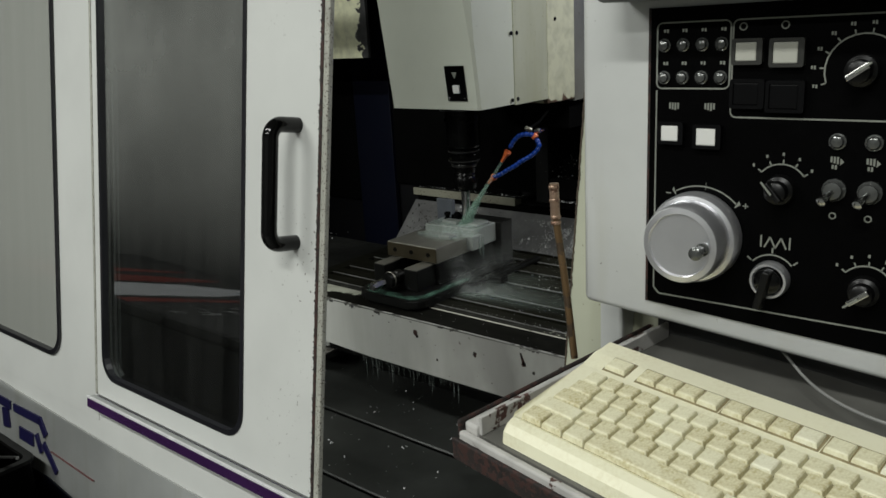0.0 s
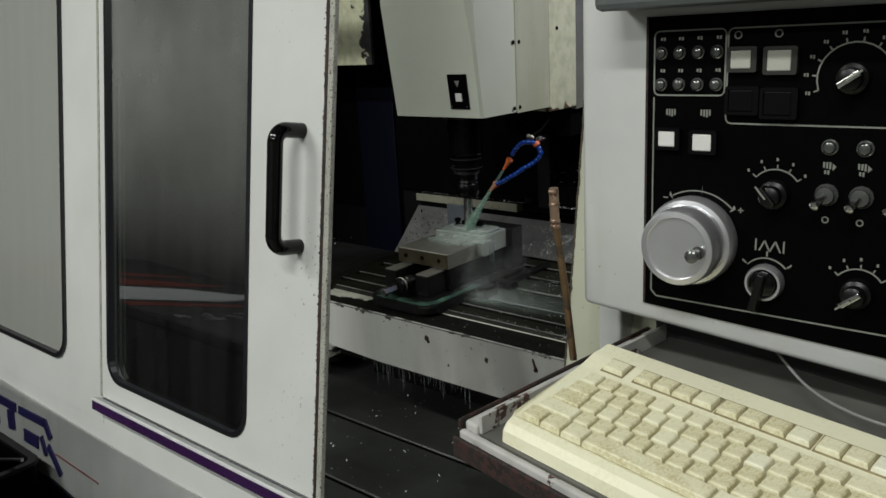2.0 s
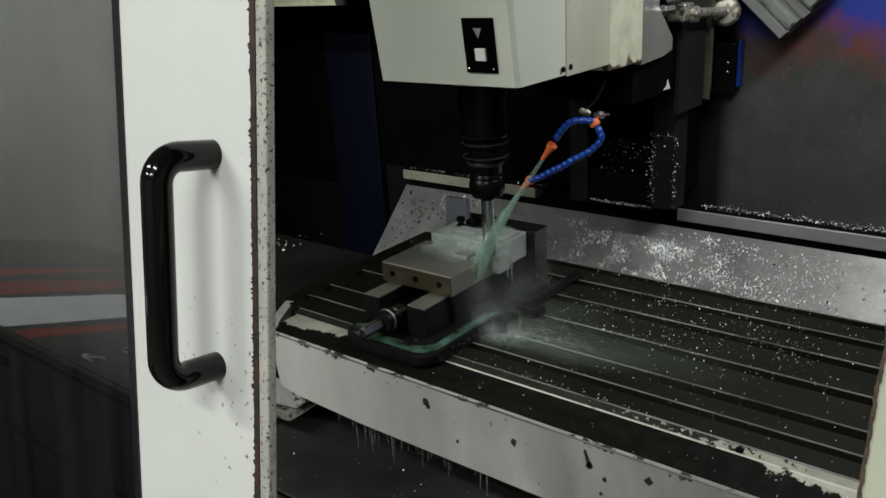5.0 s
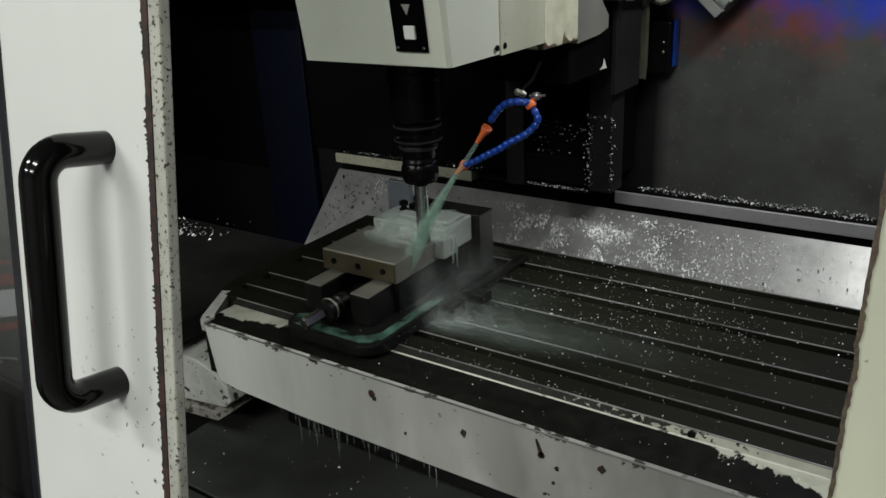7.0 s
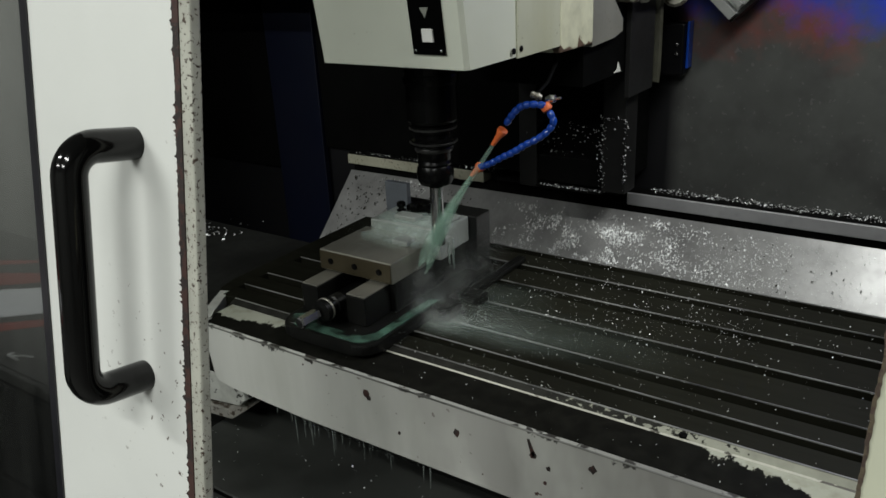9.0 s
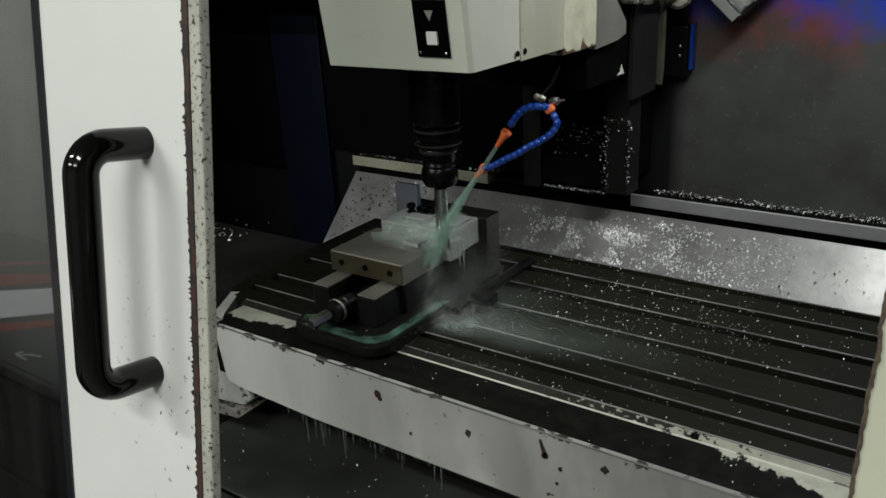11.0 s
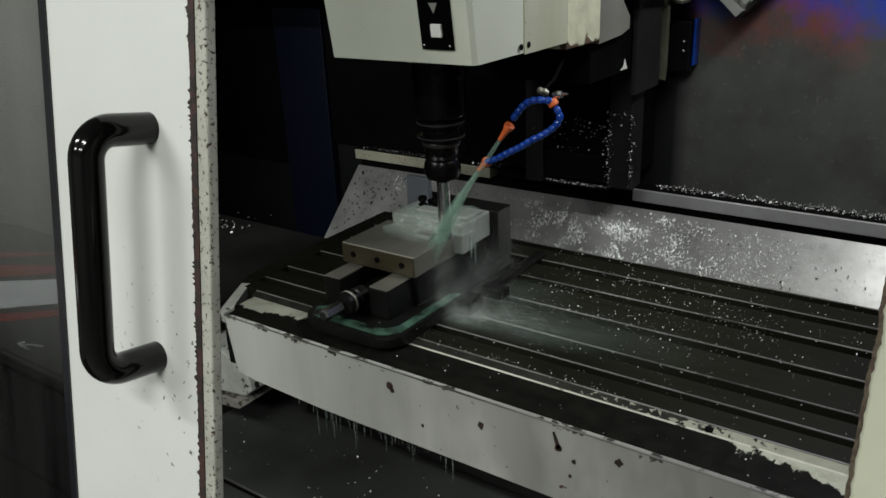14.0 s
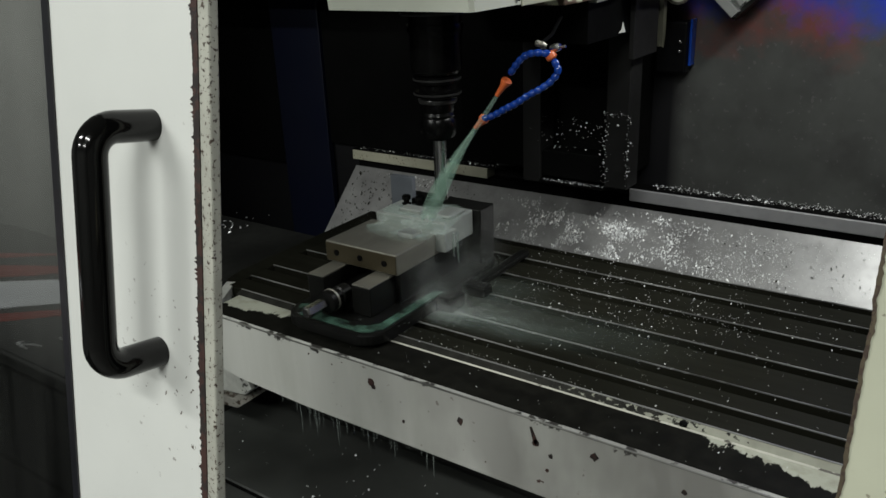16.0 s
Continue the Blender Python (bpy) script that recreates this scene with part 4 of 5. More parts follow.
def vice():
    v = thing("machine_vice", (0.24, 0.22, 0.905), "oily dark steel machine vice clamped across the table", "machine vice")
    base = rounded(0.152, 0.352, 0.030, 0.43, 0.036, 6)
    part("base_plate", prism(base, 0.905, 0.926, "z", bev=0.004), M_IRON, v, "dark base plate with rounded corners")
    part("bed_rail", box(0.163, 0.200, 0.088, 0.40, 0.926, 0.976, 0.002), M_IRON, v)
    part("bed_rail", box(0.262, 0.302, 0.088, 0.40, 0.926, 0.976, 0.002), M_IRON, v)
    part("rail_top", box(0.165, 0.199, 0.089, 0.17, 0.976, 0.9785, 0.0008), M_VICE, v)
    part("rail_top", box(0.263, 0.301, 0.089, 0.17, 0.976, 0.9785, 0.0008), M_VICE, v)
    part("bed_web", box(0.19, 0.27, 0.10, 0.40, 0.926, 0.95), M_IRON, v)
    j = part("moving_jaw", box(0.156, 0.3135, 0.148, 0.277, 0.980, 1.0175, 0.002), M_VICE, v, "ground steel moving jaw block")
    part("jaw_face", box(0.157, 0.3125, 0.1462, 0.1482, 0.982, 1.0155, 0.0008), M_BRONZE, j, "brown oily front face")
    for x in (0.182, 0.235, 0.288):
        part("bolt_hole", lathe([(0.0055, 0.0), (0.0055, 0.0016), (0.003, 0.0016)], (x, 0.1462, 0.999), (0, -1, 0), 12), M_DARKBTN, j)
    part("jaw_side", box(0.250, 0.3125, 0.155, 0.40, 0.926, 0.981, 0.002), M_IRON, v)
    part("jaw_side", box(0.157, 0.20, 0.175, 0.40, 0.926, 0.981, 0.002), M_IRON, v)
    part("fixed_jaw", box(0.150, 0.338, 0.372, 0.420, 0.926, 1.034, 0.002), M_IRON, v, "dark fixed jaw")
    part("screw_hub", lathe([(0.013, 0), (0.019, 0.002), (0.019, 0.014), (0.014, 0.016), (0.014, 0.03), (0.017, 0.032), (0.017, 0.05)], (0.233, 0.055, 0.951), (0, 1, 0), 22), M_IRON, v, smooth=True)
    part("hub_ring", lathe([(0.0185, 0.012), (0.0200, 0.013), (0.0200, 0.016), (0.0185, 0.017)], (0.233, 0.055, 0.951), (0, 1, 0), 22), M_VICE, v, smooth=True)
    part("screw_hex", lathe([(0.008, 0), (0.0105, 0.003), (0.0105, 0.04)], (0.228, 0.012, 0.948), (0.05, 1, 0.03), 6), M_STEEL, v, "worn steel hexagon of the vice screw")
    part("swivel_lug", lathe([(0.020, 0), (0.022, 0.004), (0.022, 0.016), (0.018, 0.022)], (0.178, 0.058, 0.905), (0, 0, 1), 20), M_IRON, v, smooth=True)
    part("clamp", box(0.352, 0.385, 0.20, 0.245, 0.905, 0.93, 0.004), M_IRON, v)
    part("clamp", box(0.352, 0.40, 0.28, 0.31, 0.905, 0.924, 0.004), M_IRON, v)
    part("base_flange", box(0.3525, 0.372, 0.312, 0.50, 0.905, 0.918, 0.004), M_IRON, v)
    return v


def workpiece():
    w = thing("workpiece", (0.25, 0.32, 1.0), "pale milled aluminium block held in the vice", "workpiece")
    part("block", box(0.165, 0.322, 0.279, 0.372, 0.985, 1.0335, 0.003), M_ALU, w)
    part("block_end", box(0.300, 0.333, 0.262, 0.300, 0.986, 1.021, 0.002), M_ALU, w, "pale wet end of the block")
    part("step", box(0.212, 0.258, 0.292, 0.318, 1.0335, 1.044, 0.002), M_ALU, w)
    part("step", box(0.258, 0.292, 0.222, 0.250, 1.0178, 1.0265, 0.002), M_ALU, w)
    part("step", box(0.285, 0.318, 0.300, 0.352, 1.0335, 1.041, 0.003), M_ALU, w)
    part("tab", box(0.140, 0.192, 0.360, 0.372, 1.020, 1.080, 0.001), M_TAB, w, "blue-grey upright tab")
    for x, y in ((0.200, 0.330), (0.226, 0.338), (0.246, 0.346)):
        part("clamp_screw", lathe([(0.009, 0), (0.009, 0.007), (0.0055, 0.008), (0.0055, 0.013), (0.0085, 0.014), (0.0085, 0.021), (0.005, 0.023)], (x, y, 1.0335), (0, 0, 1), 14), M_HOLDER, w, "black clamping screw", smooth=True)
    part("clamp_bar", box(0.205, 0.268, 0.338, 0.352, 1.0335, 1.048, 0.002), M_HOLDER, w)
    return w


machine_table()
saddle()
vice()
workpiece()


# ---------------------------------------------------------------- the spindle head
HB = (0.33, 0.3, 1.346)


def spindle_head():
    h = thing("spindle_head", HB, "cream-white milling spindle head with a black switch plate", "spindle head")

    def leaning(z):
        return 0.106 - 0.13 * (z - 1.346)

    bm = bmesh.new()
    rows = []
    for z in (1.346, 1.42, 1.495, 1.60, 2.1):
        y = leaning(min(z, 1.7))
        r = 0.006 if z < 1.5 else 0.014
        o = [(0.204, 0.40), (0.204, y + 0.004), (0.208, y), (0.466 - r, y), (0.466, y + r), (0.466, 0.40)]
        rows.append([bm.verts.new((px, py, z)) for px, py in o])
    for a, b in zip(rows, rows[1:]):
        for i in range(6):
            bm.faces.new((a[i], a[(i + 1) % 6], b[(i + 1) % 6], b[i]))
    bm.faces.new(rows[0][::-1])
    bm.faces.new(rows[-1])
    part("front_cover", bm, M_HEAD, h)
    part("side_cover", box(0.4655, 0.4685, 0.238, 0.377, 1.3435, 2.1, 0.001), M_CREAM, h, "cream side cover")
    part("worn_plate", box(0.33, 0.468, 0.379, 0.505, 1.332, 2.1, 0.003), M_RUSTPLATE, h, "cream plate worn to bare metal at the foot")
    part("rear_cover", prism([(0.506, 1.326), (0.60, 1.33), (0.640, 1.338), (0.640, 1.36), (0.575, 1.42), (0.575, 2.1), (0.506, 2.1)], 0.33, 0.466), M_REARCOVER, h, "grimy grey rear cover")
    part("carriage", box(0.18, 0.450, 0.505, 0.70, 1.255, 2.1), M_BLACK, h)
    for y0, z0 in ((0.575, 1.41), (0.60, 1.425), (0.585, 1.44)):
        part("pipe_fitting", lathe([(0.008, 0), (0.012, 0.003), (0.012, 0.012), (0.009, 0.014), (0.009, 0.03)], (0.455, y0 + 0.02, z0), (0.8, 0.5, 0.1), 6), M_STEEL, h)
    part("carriage_plate", box(0.452, 0.464, 0.69, 0.815, 1.203, 2.1, 0.002), M_POST, h, "dark carriage plate")
    part("wiper", prism([(0.832, 1.212), (0.842, 1.208), (0.849, 1.235), (0.846, 2.1), (0.830, 2.1)], 0.456, 0.468), M_WIPER, h, "yellowed wiper strip")
    part("torn_label", prism([(0.636, 1.260), (0.668, 1.259), (0.662, 1.268), (0.655, 1.279), (0.650, 1.266)], 0.4525, 0.4535), M_SADDLE, h, "torn cream label")
    for y, z in ((0.226, 1.356), (0.248, 1.357), (0.228, 1.505), (0.250, 1.505), (0.413, 1.531)):
        part("screw", lathe([(0.0045, 0), (0.0045, 0.0022), (0.002, 0.003)], (0.468, y, z), (1, 0, 0), 10), M_DARKBTN, h)
    # switch plate on the leaning front
    m = Matrix.Translation((0.407, leaning(1.366) - 0.0015, 1.366)) @ pose(0, 0, 0, 7.4, 0, 0)

    def onplate(bm):
        bmesh.ops.transform(bm, matrix=m, verts=bm.verts)
        return bm

    s = part("switch_plate", onplate(box(-0.026, 0.028, -0.0015, 0.0015, 0.0, 0.078, 0.0006)), M_FACE, h, "black switch plate")
    part("switch_button", onplate(box(-0.006, 0.012, -0.005, -0.001, 0.018, 0.036, 0.001)), M_BTN, s, "white square button")
    part("switch_mark", onplate(prism([(-0.006, 0.064), (0.008, 0.064), (0.001, 0.050)], -0.0025, -0.0012, "y")), M_INK, s)
    for x in (-0.021, 0.022):
        part("screw", onplate(lathe([(0.002, 0), (0.002, 0.001), (0.001, 0.0015)], (x, -0.0015, 0.006), (0, -1, 0), 8)), M_STEEL, s)
    # spindle nose, holder and cutter
    a = (0.3165, 0.228, 0)
    part("spindle_nose", lathe([(0.0541, 1.346), (0.0541, 1.332), (0.0426, 1.330), (0.0410, 1.306), (0.0414, 1.302), (0.0418, 1.245), (0.0377, 1.240)], a, n=36), M_HOLDER, h, "black spindle nose", smooth=True)
    part("nose_ring", lathe([(0.0439, 1.318), (0.0447, 1.315), (0.0447, 1.306), (0.0439, 1.303)], a, n=36), M_HOLDER, h, smooth=True)
    part("tool_holder", lathe([(0.0279, 1.240), (0.0381, 1.236), (0.0381, 1.226), (0.0328, 1.223), (0.0328, 1.216), (0.0381, 1.213), (0.0381, 1.204), (0.0295, 1.199), (0.0279, 1.180), (0.0238, 1.174)], a, n=32), M_HOLDER, h, "black tool holder with grooves", smooth=True)
    # rings in a lighter steel stand in for the glints on the flanges
    for r, z in ((0.0552, 1.3335), (0.0392, 1.2315), (0.0392, 1.2085)):
        part("ring", lathe([(r - 0.001, z - 0.0016), (r, z - 0.001), (r, z + 0.001), (r - 0.001, z + 0.0016)], a, n=36), M_RING, h, "steel ring, lighter to stand in for its glint", smooth=True)
    part("groove_ring", lathe([(0.0303, 1.201), (0.0316, 1.199), (0.0316, 1.195), (0.0303, 1.193)], a, n=32), M_RING, h, smooth=True)
    part("collet_nut", lathe([(0.0213, 1.180), (0.0265, 1.178), (0.0285, 1.173), (0.0270, 1.169), (0.0295, 1.165), (0.0312, 1.155), (0.0302, 1.145), (0.0262, 1.137), (0.0148, 1.135)], a, n=28), M_HOLDER, h, "black collet nut", smooth=True)
    part("cutter", lathe([(0.0111, 1.130), (0.0111, 1.030), (0.0103, 1.028)], a, n=20), M_STEEL, h, "bright steel end mill", smooth=True)
    return h


def coolant_hose():
    c = thing("coolant_hose", HB, "jointed blue coolant hose with orange nozzles under the head", "coolant hose")
    y = 0.25
    pts = [(0.395, 0.246, 1.169), (0.410, y, 1.175), (0.431, y, 1.187), (0.452, y, 1.198), (0.472, y, 1.211), (0.492, y + 0.004, 1.222), (0.508, y + 0.008, 1.235),
           (0.516, y + 0.01, 1.249), (0.509, y + 0.012, 1.263)]
    pts2 = [(0.498, y + 0.006, 1.274), (0.484, y, 1.275), (0.468, y, 1.271), (0.455, y, 1.261), (0.446, y, 1.250), (0.437, y, 1.238)]
    for chain in (pts, pts2):
        path = smooth_path(chain, 12)
        run, beads = 0.0, [(path[0], path[1] - path[0])]
        for p, q in zip(path, path[1:]):
            run += (q - p).length
            if run > 0.0106:
                beads.append((q, q - p))
                run = 0.0
        for p, d in beads:
            part("hose_link", lathe([(0.0040, -0.0066), (0.0050, -0.0044), (0.0058, -0.0012), (0.0058, 0.0016), (0.0050, 0.0042), (0.0040, 0.0060)], p, d, 12), M_BLUEP, c, smooth=True)
    part("nozzle", lathe([(0.0035, 0), (0.0055, 0.016), (0.0085, 0.022), (0.0085, 0.026), (0.005, 0.027)], (0.374, 0.249, 1.151), (0.72, -0.05, 0.69), 14), M_ORANGE, c, "orange nozzle", smooth=True)
    part("nozzle", lathe([(0.0035, 0), (0.0055, 0.020), (0.0085, 0.028), (0.0085, 0.032), (0.005, 0.033)], (0.415, y, 1.206), (0.60, 0, 0.80), 14), M_ORANGE, c, "orange nozzle", smooth=True)
    part("coupling", lathe([(0.006, -0.006), (0.0085, -0.003), (0.0085, 0.004), (0.006, 0.006)], (0.503, 0.262, 1.270), (0.5, 0.1, -0.7), 12), M_ORANGE, c, "orange coupling", smooth=True)
    part("valve", lathe([(0.003, -0.009), (0.0055, -0.006), (0.0045, -0.001), (0.0060, 0.003), (0.0035, 0.009)], (0.486, 0.262, 1.286), (0.8, 0.3, -0.3), 10), M_FITTING, c, "steel valve", smooth=True)
    part("valve", lathe([(0.005, -0.008), (0.007, 0.0), (0.005, 0.008)], (0.507, 0.27, 1.281), (0.9, 0, 0.2), 10), M_STEEL, c, smooth=True)
    part("valve_lever", tube([(0.507, 0.27, 1.281), (0.525, 0.268, 1.284)], 0.002, 6), M_STEEL, c)
    part("supply_pipe", tube([(0.484, 0.266, 1.286), (0.465, 0.34, 1.292), (0.44, 0.42, 1.31), (0.42, 0.45, 1.345)], 0.003, 8), M_BLACK, c)
    return c


def coolant_jet():
    """Two streams that leave the nozzles and fan out towards the cutter."""
    c = thing("coolant_jet", HB, "pale green coolant streams spraying on the cutter", "coolant")
    rng = random.Random(12)
    a = Vector((0.375, 0.249, 1.152))
    for i in range(4):
        e = Vector((0.310 + rng.gauss(0, 0.007), 0.190 + rng.gauss(0, 0.006), 0.995 + rng.uniform(-0.03, 0.02)))
        pts = [a + (e - a) * k / 8 + Vector((0, 0, 0.008 * math.sin(math.pi * k / 8))) for k in range(9)]
        w = 0.45 + 0.36 * i
        part("stream", tube(pts, 0.003, 10, radii=[(0.0022 + 0.0095 * w * k / 8) * (1.0, 1.0, 1.0, 1.0, 1.0, 1.0, 0.9, 0.65, 0.15)[k] for k in range(9)]), M_JET, c, smooth=True)
    a, e = Vector((0.416, 0.25, 1.207)), Vector((0.322, 0.20, 1.05))
    part("stream", tube([a + (e - a) * k / 8 for k in range(9)], 0.003, 8, radii=[0.003 + 0.004 * k / 8 for k in range(9)]), M_JET, c, smooth=True)
    return c


spindle_head()
coolant_hose()
coolant_jet()


# ---------------------------------------------------------------- control cabinet and keyboard
def control_box():
    c = thing("control_box", (1.45, -0.45, 1.225), "pale painted control cabinet with a black switch panel", "control panel")
    bm = box(1.122, 1.80, -0.583, -0.30, 1.222, 1.62, 0.007, 3)
    for v in bm.verts:
        v.co.z -= 0.07 * (v.co.x - 1.122) if v.co.z < 1.3 else 0.0
    part("housing", bm, M_BOX, c, smooth=True)
    part("hood", box(1.168, 1.80, -0.640, -0.584, 1.5285, 1.615, 0.006), M_VISOR, c, "dark grey monitor hood")
    y = -0.5855
    bm = box(1.197, 1.78, y, -0.580, 1.236, 1.5215, 0.001)
    for v in bm.verts:
        v.co.z -= 0.046 * (v.co.x - 1.197) if v.co.z < 1.3 else 0.0
    f = part("face_plate", bm, M_FACE, c, "black control panel sheet with white print")
    part("face_edge", box(1.1945, 1.1968, y + 0.001, -0.581, 1.236, 1.522), M_RUST, f)

    def line(x0, z0, x1, z1, w=0.0007):
        d = Vector((x1 - x0, 0, z1 - z0)).normalized()
        nrm = Vector((-d.z, 0, d.x)) * w
        o = [(x0 + nrm.x, z0 + nrm.z), (x0 - nrm.x, z0 - nrm.z), (x1 - nrm.x, z1 - nrm.z), (x1 + nrm.x, z1 + nrm.z)]
        return prism(o, y - 0.0006, y + 0.0002, "y")

    def frame_line(x0, x1, z0, z1, w=0.0007):
        return ring(rounded(x0 - w, x1 + w, z0 - w, z1 + w, 0.006, 4), rounded(x0 + w, x1 - w, z0 + w, z1 - w, 0.004, 4), y - 0.0006, y + 0.0002)

    part("print_frame", frame_line(1.204, 1.2725, 1.449, 1.508), M_INK, f)
    part("print_frame", frame_line(1.2745, 1.76, 1.424, 1.508), M_INK, f)
    part("print_line", line(1.2040, 1.447, 1.2040, 1.2525), M_INK, f)
    part("print_line", line(1.2040, 1.2525, 1.2095, 1.2465), M_INK, f)
    part("print_line", line(1.2095, 1.2465, 1.77, 1.2465), M_INK, f)

    def glyph(x, z, w=0.0045, h=0.0036, bits=3):
        """A small printed mark that cannot be read, as short bars."""
        for b in range(bits):
            x0 = x - w / 2 + w * b / bits
            part("print_mark", box(x0, x0 + w / bits * 0.62, y - 0.0005, y + 0.0002, z - h / 2 * (0.6 + 0.4 * ((b * 7 + 3) % 3) / 2), z + h / 2), M_INK, f)

    # lamps and their marks
    for r, z in enumerate((1.488, 1.459)):
        for k in range(4):
            x = 1.2115 + k * 0.0178
            part("lamp_lens", lathe([(0.0062, 0), (0.0062, 0.002), (0.0050, 0.003), (0.0046, 0.0022), (0.0040, 0.0045), (0.0018, 0.0055)], (x, y, z), (0, -1, 0), 14), M_LED, c, smooth=True)
            glyph(x + 0.0015, z + 0.0125, 0.0055, 0.0034, 2)
    # square buttons
    for x, z, w, m in ((1.2875, 1.481, 0.0092, M_CREAMBTN), (1.3205, 1.4795, 0.0102, M_CREAMBTN), (1.2195, 1.408, 0.0085, M_BTN), (1.2545, 1.406, 0.0092, M_BTN), (1.289, 1.445, 0.011, M_DARKBTN), (1.321, 1.443, 0.012, M_DARKBTN)):
        b = part("button_frame", ring(rounded(x - w - 0.003, x + w + 0.005, z - w * 0.88 - 0.003, z + w * 0.88 + 0.003, 0.002, 3), rounded(x - w, x + w, z - w * 0.88, z + w * 0.88, 0.001, 3), y - 0.006, y), M_BTNFRAME if m is M_CREAMBTN else M_DARKBTN, c, "dark button frame")
        part("button", box(x - w, x + w, y - 0.0055, y, z - w * 0.88, z + w * 0.88, 0.0012), m, b, "square push button")
    for x in (1.283, 1.318):
        part("print_mark", ring(rounded(x - 0.0035, x + 0.0035, 1.4985, 1.5055, 0.0034, 3), rounded(x - 0.0025, x + 0.0025, 1.4995, 1.5045, 0.0024, 3), y - 0.0005, y + 0.0002), M_INK, f)
    for x in (1.222, 1.256):
        glyph(x, 1.4325, 0.0105, 0.0070, 4)

    def arc(x, z, r, a0, a1, w=0.0006):
        o = [(x + (r + w) * math.cos(radians(a)), z + (r + w) * math.sin(radians(a))) for a in np.linspace(a0, a1, 17)]
        i = [(x + (r - w) * math.cos(radians(a)), z + (r - w) * math.sin(radians(a))) for a in np.linspace(a1, a0, 17)]
        return prism(o + i, y - 0.0006, y + 0.0002, "y")

    def dial(x, z, r, ticks, a0, a1, pointer):
        part("dial_arc", arc(x, z, r, a0, a1), M_INK, f)
        for k in range(ticks):
            a = radians(a0 + (a1 - a0) * k / (ticks - 1))
            ca, sa = math.cos(a), math.sin(a)
            part("dial_tick", line(x + ca * r, z + sa * r, x + ca * (r + 0.004), z + sa * (r + 0.004), 0.0006), M_INK, f)
            glyph(x + ca * (r + 0.0085), z + sa * (r + 0.0085), 0.0046 if r > 0.025 else 0.0030, 0.0034, 2 if r > 0.025 else 1)
        k = part("dial_knob", lathe([(0.0135, 0), (0.0125, 0.008), (0.0095, 0.010), (0.009, 0.018), (0.007, 0.0195)], (x, y, z), (0, -1, 0), 20), M_DIALKNOB, c, "black rotary knob", smooth=True)
        p = radians(pointer)
        bm = box(-0.009, 0.011, -0.024, -0.006, -0.0026, 0.0026, 0.0012)
        bmesh.ops.transform(bm, matrix=Matrix.Translation((x, y, z)) @ Matrix.Rotation(-p, 4, "Y"), verts=bm.verts)
        part("pointer", bm, M_CHROME if r > 0.025 or pointer > 200 else M_DIALKNOB, k, "pointer grip")
        bm = box(0.0, 0.014, -0.0268, -0.0262, -0.0008, 0.0008)
        bmesh.ops.transform(bm, matrix=Matrix.Translation((x, y, z)) @ Matrix.Rotation(-p, 4, "Y"), verts=bm.verts)
        part("pointer_line", bm, M_INK, k)

    dial(1.380, 1.464, 0.029, 10, 200, -15, 35)
    dial(1.322, 1.362, 0.0225, 5, 140, 35, 130)
    dial(1.396, 1.281, 0.0215, 5, 140, 35, 220)
    dial(1.470, 1.464, 0.029, 10, 200, -15, 60)
    # selector with a chrome collar
    part("dial_arc", arc(1.318, 1.279, 0.0225, 140, 40), M_INK, f)
    for a in (140, 90, 40):
        ca, sa = math.cos(radians(a)), math.sin(radians(a))
        part("dial_mark", line(1.318 + ca * 0.024, 1.279 + sa * 0.024, 1.318 + ca * 0.029, 1.279 + sa * 0.029), M_INK, f)
    for i in range(4):
        part("print_mark", line(1.3105 + 0.0048 * i, 1.308 + 0.010 * (i % 2), 1.3153 + 0.0048 * i, 1.318 - 0.010 * (i % 2), 0.0007), M_INK, f)
    for x in (1.3075, 1.3325):
        part("print_mark", line(x, 1.308, x, 1.319, 0.0007), M_INK, f)
    s = part("selector_collar", lathe([(0.0172, 0), (0.0172, 0.006), (0.0160, 0.010), (0.0140, 0.010), (0.0135, 0.007)], (1.318, y, 1.279), (0, -1, 0), 30), M_KNOB, c, "chrome selector collar", smooth=True)
    part("selector_knob", lathe([(0.0134, 0), (0.0130, 0.009), (0.0115, 0.0125), (0.008, 0.014)], (1.318, y, 1.279), (0, -1, 0), 22), M_BLKPL, s, smooth=True)
    bm = box(-0.0035, 0.0035, -0.024, -0.010, -0.024, 0.013, 0.0015)
    bmesh.ops.transform(bm, matrix=Matrix.Translation((1.318, y, 1.279)) @ Matrix.Rotation(radians(12), 4, "Y"), verts=bm.verts)
    part("selector_grip", bm, M_DIALKNOB, s, "black selector grip")
    # hand wheel
    kx, kz = 1.2475, 1.311
    part("dial_arc", arc(kx + 0.002, kz, 0.048, 120, 45), M_INK, f)
    for a, s_ in ((122, 1), (84, 1), (43, 1)):
        ca, sa = math.cos(radians(a)), math.sin(radians(a))
        part("print_mark", prism([(kx + 0.002 + ca * 0.044, kz + sa * 0.044), (kx + 0.002 + ca * 0.052, kz + sa * 0.052 - 0.002), (kx + 0.002 + ca * 0.05, kz + sa * 0.05 + 0.003)], y - 0.0006, y + 0.0002, "y"), M_INK, f)
    part("print_mark", box(kx - 0.032, kx - 0.027, y - 0.0005, y + 0.0002, kz + 0.0385, kz + 0.0395), M_INK, f)
    part("print_mark", box(kx + 0.042, kx + 0.047, y - 0.0005, y + 0.0002, kz + 0.0325, kz + 0.0335), M_INK, f)
    part("print_mark", box(kx + 0.044, kx + 0.045, y - 0.0005, y + 0.0002, kz + 0.0305, kz + 0.0355), M_INK, f)
